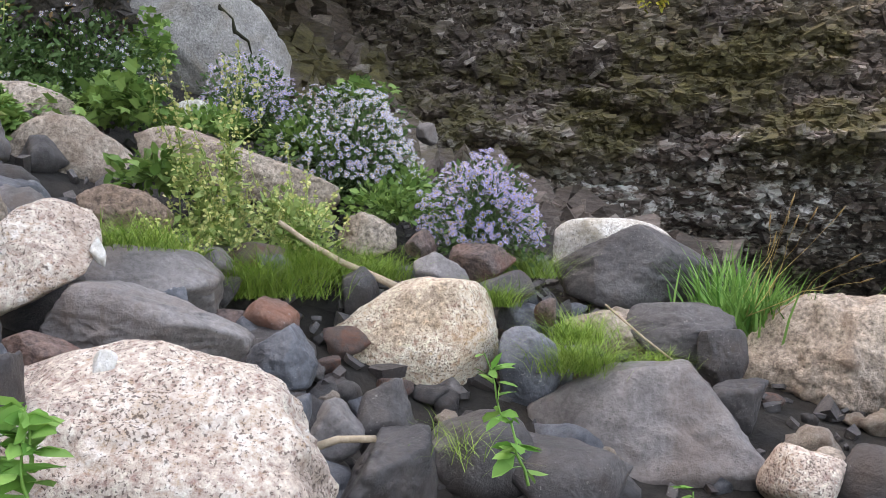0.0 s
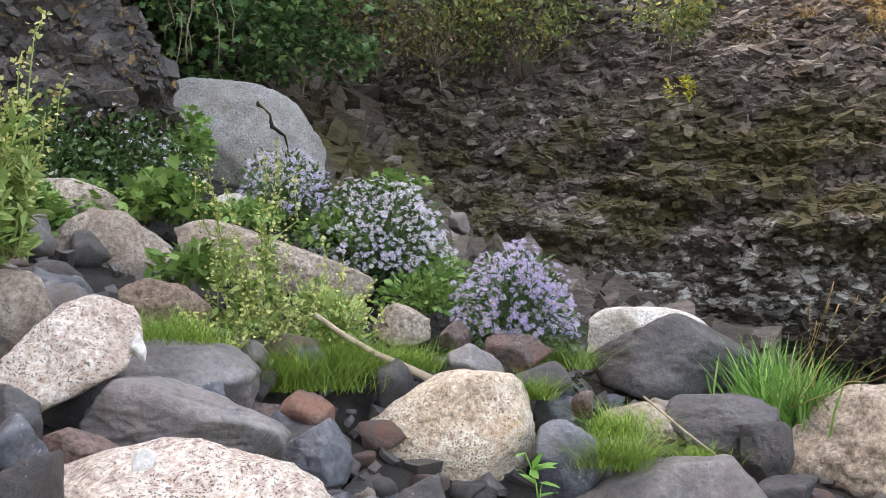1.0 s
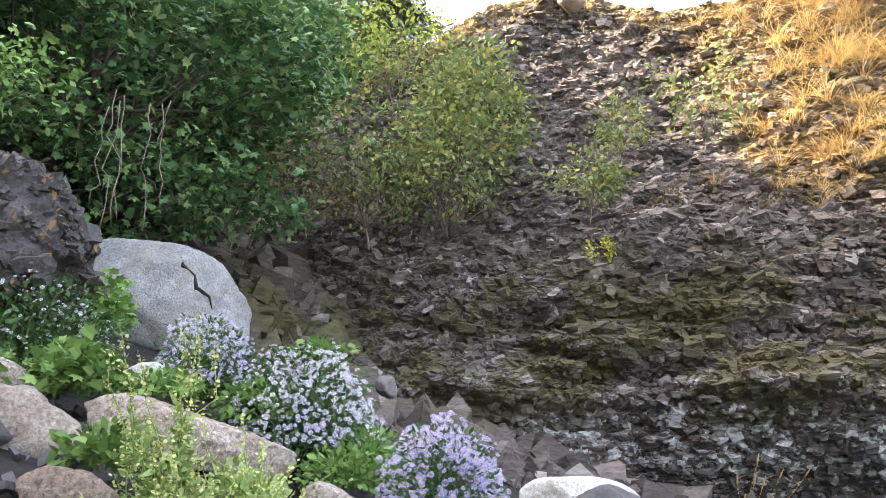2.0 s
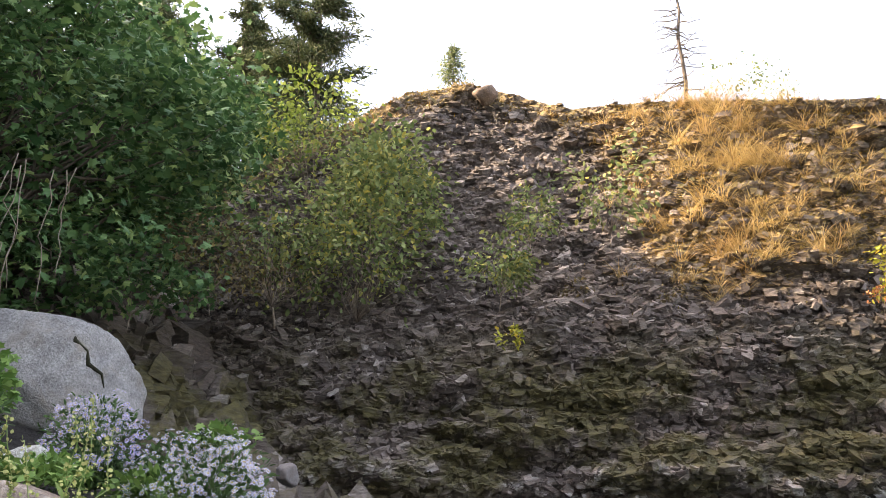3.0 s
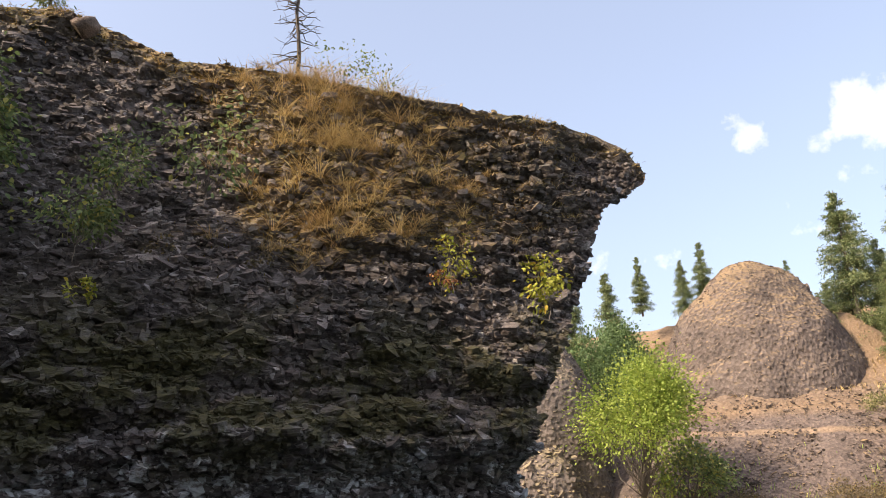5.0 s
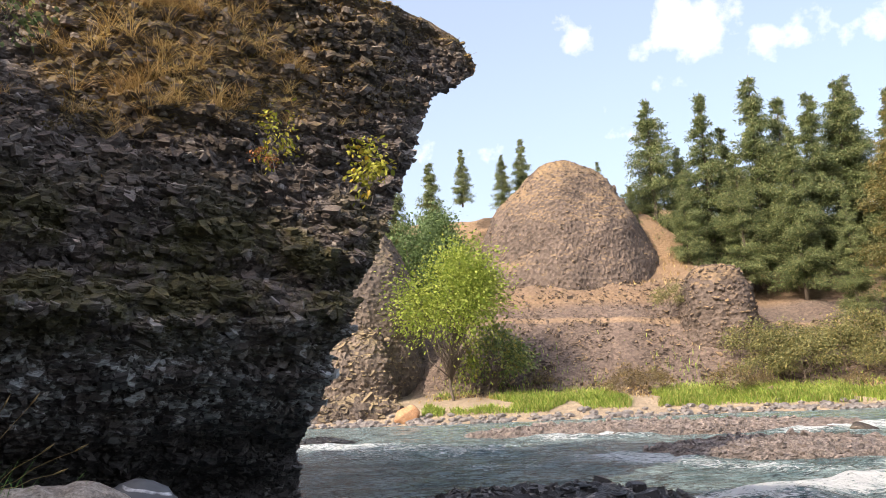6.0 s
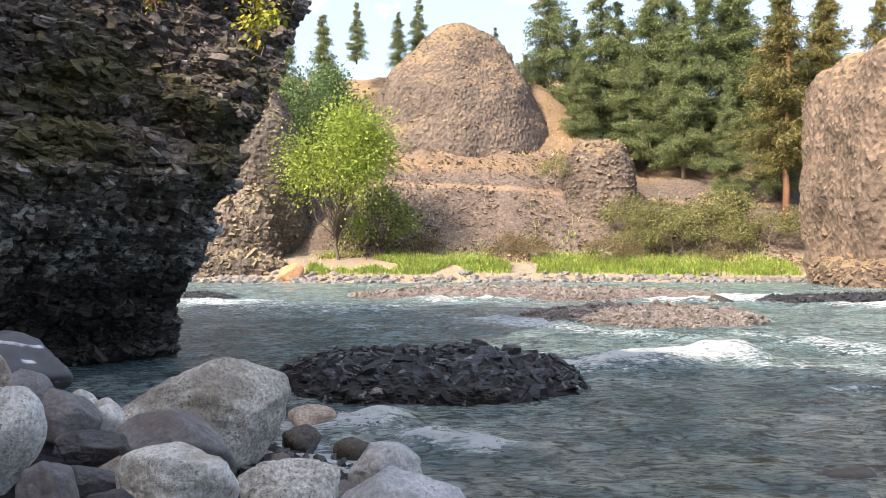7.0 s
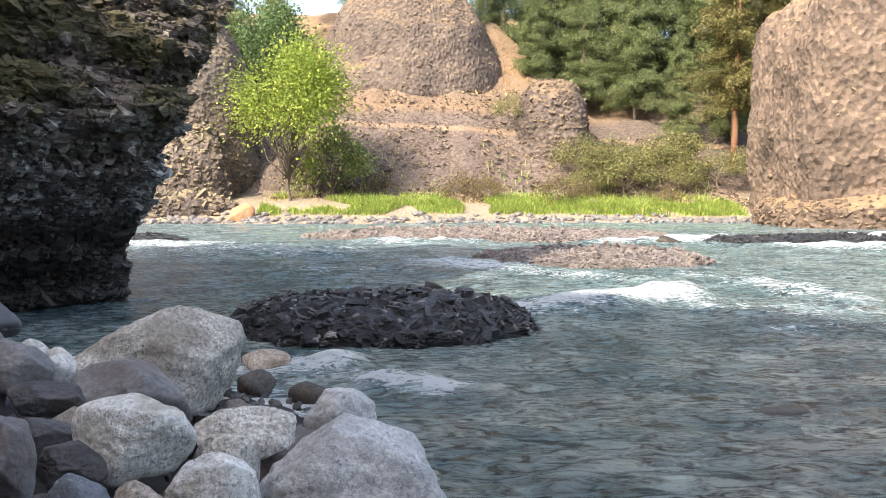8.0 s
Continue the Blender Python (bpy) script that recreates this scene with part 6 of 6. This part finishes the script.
def leafy_stem(label, at, top, n, leaf, seed, material=None):
    rng = np.random.default_rng(seed)
    p = thing("leafy_plant", label, "plant", "leafy plants", at=at)
    t = np.array(top) - np.array(at)
    path = bent((0, 0, 0), t, rng, 0.03, 10)
    part("stem", tubes("stem", [(path, np.linspace(0.005, 0.002, 10))], L_NETTLE, 5), p)
    q = path[rng.integers(1, 10, n)] + rng.normal(0, 0.004, (n, 3))
    o = rng.normal(size=(n, 3)) * np.array([1, 1, 0.25]) + np.array([0, 0, 0.25])
    part("foliage", leaves("foliage", q, o, leaf, OVAL * np.array([0.95, 1, 1]), material or L_NETTLE, rng, 0.25, 0.2), p)


leafy_stem("slender nightshade stem with fresh green leaves", (-1.81, 1.01, 1.08), (-1.99, 0.97, 1.42), 34, 0.075, 5)
leafy_stem("fresh green leafy sprout in front of the granite", (-1.67, -0.21, 1.29), (-1.70, -0.22, 1.41), 22, 0.075, 6)
leafy_stem("fresh green leafy sprout in front of the granite", (-1.59, -0.22, 1.19), (-1.69, -0.22, 1.39), 26, 0.10, 7)
leafy_stem("fresh green leafy sprout at the slab", (-1.42, 1.23, 1.05), (-1.44, 1.24, 1.14), 14, 0.07, 8)


def ground_cover(label, at, radii, n, leaf, shape, material, seed):
    rng = np.random.default_rng(seed)
    p, d = lump_points(n, radii, rng, 0.9, seed, low=-0.3)
    ob = new("leafy_cover", leaves("leafy_cover", p, d, leaf, shape, material, rng, 0.1, 0.6))
    ob.matrix_world = pose(*at)
    tagged(ob, label, "plant", "leafy plants", "stuff")


L_COVER = leafy("cover_leaf", (0.08, 0.17, 0.04), (0.20, 0.32, 0.09))
ground_cover("pale green leafy vine climbing by the granite block", (-8.33, 1.04, 3.39), (0.22, 0.25, 0.42), 200, 0.10, LOBED, L_COVER, 1)
ground_cover("low green leaves below the asters", (-5.42, 2.25, 1.91), (0.42, 0.3, 0.22), 700, 0.07, OVAL, L_COVER, 2)
ground_cover("low green leaves between tan boulders", (-6.48, 0.57, 2.60), (0.32, 0.3, 0.28), 400, 0.10, LOBED, L_COVER, 3)
ground_cover("low green leaves behind the tan boulder", (-5.96, -0.36, 2.36), (0.35, 0.3, 0.28), 420, 0.10, LOBED, L_COVER, 4)
ground_cover("low green leaves around the grey rock", (-6.67, 1.23, 2.57), (0.5, 0.3, 0.15), 500, 0.08, OVAL, L_COVER, 5)
ground_cover("low green leaves at the slab's foot", (-5.11, 0.58, 2.05), (0.25, 0.25, 0.16), 260, 0.09, OVAL, L_COVER, 6)
ground_cover("pale green leaves trailing over the white asters", (-6.24, 2.38, 2.90), (0.35, 0.25, 0.12), 120, 0.08, LOBED, L_COVER, 7)

ground_cover("low green leaves behind the slab", (-6.48, 1.93, 2.44), (0.45, 0.3, 0.22), 600, 0.075, OVAL, L_COVER, 8)
ground_cover("low green leaves between the aster bushes", (-5.80, 2.59, 2.10), (0.3, 0.25, 0.2), 420, 0.07, OVAL, L_COVER, 9)
ground_cover("low green leaves among tan boulders", (-6.94, 0.07, 2.54), (0.5, 0.3, 0.25), 500, 0.085, LOBED, L_COVER, 10)
ground_cover("low green weeds between slab and sedge", (-5.02, 1.37, 1.80), (0.4, 0.25, 0.2), 600, 0.06, OVAL, L_WEED, 11)


def driftwood(label, points, r0, r1, seed):
    rng = np.random.default_rng(seed)
    ob = new("driftwood_branch", tubes("driftwood_branch", [(np.array(points) + rng.normal(0, 0.006, (len(points), 3)), np.linspace(r0, r1, len(points)))], M_WOOD, 8))
    tagged(ob, label, "branch", "driftwood")


driftwood("pale bare driftwood branch among the sedge", ((-4.51, 1.15, 1.81), (-4.40, 1.30, 1.69), (-4.29, 1.46, 1.59), (-4.17, 1.60, 1.52), (-4.06, 1.70, 1.47)), 0.014, 0.024, 1)
driftwood("short bare stick on the rocks", ((-2.66, 0.69, 1.01), (-2.63, 0.78, 1.03), (-2.62, 0.92, 1.03)), 0.016, 0.012, 2)
driftwood("thin bare stick between rocks", ((-3.78, 2.93, 1.38), (-3.54, 3.02, 1.21), (-3.34, 3.06, 1.11)), 0.007, 0.006, 3)


# ---- trees and shrubs by the cliff ----
def maple():
    rng = np.random.default_rng(31)
    base = np.array([-13.6, 0.4, 3.6])
    tree = thing("maple_tree", "dense dark-green maple leaning over the bank", "tree", at=tuple(base))
    trunk = part("trunk", tubes("trunk", [(bent((0, 0, -0.6), (0.4, 0.5, 3.4), rng, 0.03, 6), np.linspace(0.24, 0.16, 6))], M_BARK, 9), tree)
    limbs, P, O = [], [], []
    for i in range(100):
        d = rng.normal(size=3)
        d /= np.linalg.norm(d)
        c = np.array([1.3, 1.1, 4.6]) + d * np.array([2.5, 3.3, 3.3]) * rng.uniform(0.45, 1.0)
        if c[2] < 1.2 + 0.25 * abs(c[1] - 1):
            c[2] = 1.2 + rng.uniform(0, 1.5)
        limbs.append((bent((0.3, 0.4, rng.uniform(1.8, 3.6)), c, rng, 0.06, 6), np.linspace(0.05, 0.006, 6)))
        n = int(rng.uniform(100, 230))
        q = rng.normal(0, 1, (n, 3)) * np.array([0.44, 0.44, 0.22])
        P.append(c + q)
        O.append(np.tile(np.array([0.8, -0.2, 0.1]), (n, 1)) + q * 0.5)
    tagged(part("limb_frame", tubes("limb_frame", limbs, M_BARK, 5), trunk), kind="stuff")
    part("crown", leaves("crown", np.concatenate(P), np.concatenate(O), 0.135, LOBED, L_MAPLE, rng, 0.5, 0.6), tree)


maple()
dark_wood = broadleaf("understory_tree", "dark leafy undergrowth below the maple", (-15.5, 3.2, 4.6), 5.5, 2.4, 41, L_MAPLE, 6000, 0.16, M_BARK, LOBED, group="hillside trees", clumps=40, trunk_r=0.02)
for x, y, k in ((-17.5, -1.0, 1.5), (-19.0, 5.0, 1.3), (-22.0, 1.5, 1.8), (-12.5, -3.5, 1.2), (-15.0, -6.0, 1.6)):
    copy_thing(dark_wood, pose(x, y, float(ground_z(x, y)) - 0.2, 0, 0, x * 40) @ Matrix.Scale(k, 4)).scale = (k, k, k)


def vines():
    rng = np.random.default_rng(17)
    v = thing("hanging_vines", "pale leafless vines hanging from the maple", "vine")
    for a, b in (((-8.33, 0.88, 5.76), (-8.69, 1.04, 4.42)), ((-8.34, 0.96, 5.72), (-8.67, 1.08, 4.49)), ((-8.41, 0.84, 5.59), (-8.67, 0.80, 4.61)), ((-8.31, 1.22, 5.68), (-8.65, 1.34, 4.38)),
                 ((-8.28, 1.33, 5.70), (-8.55, 1.47, 4.65)), ((-8.25, 1.41, 5.74), (-8.45, 1.36, 5.29)), ((-8.37, 0.93, 5.66), (-8.74, 0.91, 4.31))):
        part("vine", tubes("vine", [(bent(a, b, rng, 0.035, 9), np.full(9, 0.0055))], M_TWIG, 4), v)


vines()
fir = conifer("hillside_fir", 17.0, 3.2, 6, L_FIR, M_BARK, bare=0.12, dense=2.4, spray=0.2, fluff=0.4)
tagged(fir, "tall dark fir standing behind the maple")
fir.matrix_world = pose(-19.8, 9.9, 4.6)
f2 = copy_thing(fir, pose(-24.0, 9.6, 4.8, 0, 0, 120))
f3 = copy_thing(fir, pose(-24.0, 6.0, 6.5, 0, 0, 220))


def cliff_shrub(label, at, height, width, mat, n, leaf, seed, clumps=16, shape=OVAL, twig=M_TWIG):
    return broadleaf("cliff_shrub", label, at, height, width, seed, mat, n, leaf, twig, shape, low=0.0, group="shrubs on the cliff", clumps=clumps, trunk_r=0.007, fork_at=0.1)


cliff_shrub("tall grey-green shrub growing from the cliff foot", (-11.54, 7.01, 5.60), 3.6, 1.15, L_SHRUB, 3600, 0.115, 51, 34)
cliff_shrub("tall green shrub below the cliff top", (-11.96, 7.63, 7.64), 2.6, 1.0, L_SHRUB, 2200, 0.13, 52, 26)
cliff_shrub("olive green shrub beside the cliff", (-11.85, 5.54, 5.73), 2.9, 1.5, L_SHRUB, 2000, 0.105, 53, 30)
cliff_shrub("brownish dry shrub beside the cliff", (-11.69, 4.37, 5.69), 1.6, 1.1, L_DRYSHRUB, 1300, 0.08, 54, 22)
cliff_shrub("yellowing shrub behind the brown one", (-13.04, 6.88, 8.18), 2.4, 1.2, L_SHRUB, 1100, 0.10, 55, 24)
cliff_shrub("light yellow-green young tree by the skyline", (-13.88, 7.06, 9.63), 2.6, 0.9, L_LIME, 800, 0.125, 56, 22)
cliff_shrub("grey-green shrub rooted in the cliff face", (-9.07, 7.92, 5.83), 1.35, 0.55, L_SHRUB, 900, 0.085, 57, 16)
cliff_shrub("grey-green shrub rooted in the cliff face", (-8.80, 8.38, 6.78), 1.1, 0.45, L_SHRUB, 650, 0.085, 58, 14)
cliff_shrub("thin bare-stemmed shrub with few pale leaves", (-8.06, 9.44, 6.98), 2.0, 0.65, L_SHRUB, 380, 0.11, 59, 18)
cliff_shrub("small yellow-leaved plant on the cliff", (-8.93, 7.96, 5.04), 0.42, 0.2, L_YELLOW, 130, 0.08, 60, 8)
cliff_shrub("yellow and orange leaved shrub on the cliff", (-4.84, 11.79, 5.60), 1.1, 0.34, L_YELLOW, 260, 0.085, 61, 12)
cliff_shrub("small rust-red plant on the cliff", (-5.02, 11.73, 5.53), 0.4, 0.25, L_RUST, 150, 0.06, 62, 8)
cliff_shrub("bright yellow-green shrub at the cliff's edge", (-3.53, 12.58, 5.13), 1.05, 0.38, L_YELLOW, 330, 0.11, 63, 14)
for along, tall, wide, n in ((3.45, 1.35, 0.55, 260), (4.1, 0.7, 0.35, 110)):
    spot = cliff_point(along, 9.5, float(cliff_lean(along, 9.5)))
    cliff_shrub("thin twiggy shrub on the cliff top", tuple(spot), tall, wide, L_SHRUB, n, 0.07, 64 + int(along * 10), 18)
cliff_shrub("small dry plant on the cliff", (-7.32, 9.86, 5.80), 0.35, 0.2, L_DRYSHRUB, 120, 0.06, 65, 8)
cliff_shrub("small grey plant on the cliff", (-8.31, 8.87, 5.93), 0.3, 0.22, L_DRYSHRUB, 120, 0.06, 66, 8)
cliff_shrub("small green plant on the cliff", (-10.57, 7.64, 7.51), 0.35, 0.3, L_SHRUB, 150, 0.09, 67, 8)


cliff_shrub("pale green leafy bush on the dark outcrop", (-8.37, -0.53, 4.85), 1.5, 0.9, L_COVER, 900, 0.09, 68, 18)
cliff_shrub("leafy green bush below the maple", (-11.26, 3.05, 5.09), 1.3, 0.9, L_MAPLE, 900, 0.11, 69, 18, LOBED)


def dead_tree():
    rng = np.random.default_rng(6)
    t = thing("dead_tree", "bare dead conifer snag on the cliff top", "tree", at=(-8.46, 12.61, 10.70))
    H = 3.9
    part("trunk", tubes("trunk", [(bent((0, 0, -0.4), (0.15, -0.2, H), rng, 0.012, 9), np.linspace(0.055, 0.012, 9))], M_BARK, 6), t)
    for i in range(58):
        z = H * rng.uniform(0.1, 0.97)
        a, L = rng.uniform(0, 6.28), 0.8 * (1 - 0.55 * z / H) * rng.uniform(0.4, 1.0)
        path = bent((0.04 * z, -0.05 * z, z), (0.04 * z + math.cos(a) * L, -0.05 * z + math.sin(a) * L, z + L * rng.uniform(-0.35, 0.3)), rng, 0.06, 5)
        side = bent(path[3], path[3] + rng.normal(0, 0.16, 3), rng, 0.05, 3)
        limb = part("branch", tubes("branch", [(path, np.linspace(0.016, 0.005, 5))], M_BARK, 4), t)
        part("twig", tubes("twig", [(side, np.linspace(0.007, 0.004, 3))], M_BARK, 4), limb)


dead_tree()
small_pine = conifer("cliff_top_pine", 1.35, 0.42, 9, L_PINE, M_BARK, bare=0.3, dense=0.25, spray=0.10)
small_pine.matrix_world = pose(*(-13.28, 10.41, 12.55))
tagged(small_pine, "small lone pine on the cliff top")
boulder("cliff_top_boulder", "rounded lichen-covered boulder on the cliff top", (-12.02, 10.22, 11.84), (0.34, 0.30, 0.28), M_BROWN, 0.75, seed=4, level=3, rough=0.09, group="cliff top rocks")


def top_grass():
    """Dry golden tufts over the mossy top of the cliff."""
    rng = np.random.default_rng(12)
    n = 230
    k = 0
    while k < n:
        u, v = rng.uniform(0.30, 1.0), rng.uniform(0.60, 1.0)
        p, s, z = cliff_surface(np.array([u]), np.array([v]))
        w = float(dry_zone(s, z)[0])
        if w < 0.3 or rng.random() > w ** 2 * (0.35 + 0.65 * math.exp(-((s[0] - 3.0) / 1.9) ** 2)):
            continue
        gap = math.exp(-((s[0] - 3.2) / 2.0) ** 2)
        h = rng.uniform(0.10, 0.36) * (0.35 + 0.75 * gap)
        ob = tuft("dry_grass_tuft", "golden dry grass tuft on the cliff", tuple(p[0] + OUT * float(cliff_relief(p)[0])), 0.05, 46, h * 1.7, 0.009, L_STRAW, k + 100, lean=0.7, bend=1.5)
        tagged(ob, group="dry tufts on the cliff")
        k += 1


top_grass()


def moss_fuzz():
    """Short dense ochre and olive growth over the upper slope of the cliff."""
    rng = np.random.default_rng(19)
    for name, label, mat, n, height, share in (("ochre_moss", "ochre dry moss on the cliff ledges", L_OCHRE, 42000, 0.07, 1.0), ("olive_moss", "olive green moss on the cliff ledges", L_OLIVEMOSS, 30000, 0.06, -1.0)):
        u, v = rng.uniform(0.28, 1.0, n), rng.uniform(0.45, 1.0, n)
        q, s, z = cliff_surface(u, v)
        clump = vnoise(q * np.array([1, 1, 2.2]), 0.8, 5.0, 3)
        w = dry_zone(s, z)
        ok = rng.random(n) < w ** 1.5 * np.clip(2.4 * share * clump + 0.55 - 0.12 * share * (s - 3), 0, 1)
        q = q[ok]
        q = q + OUT * (cliff_relief(q) + rng.uniform(-0.03, 0.05, len(q)))[:, None]
        ob = new(name, blades(name, q, height, 0.016, mat, rng, 1.2, 1.5))
        tagged(ob, label, "moss", kind="stuff")


moss_fuzz()
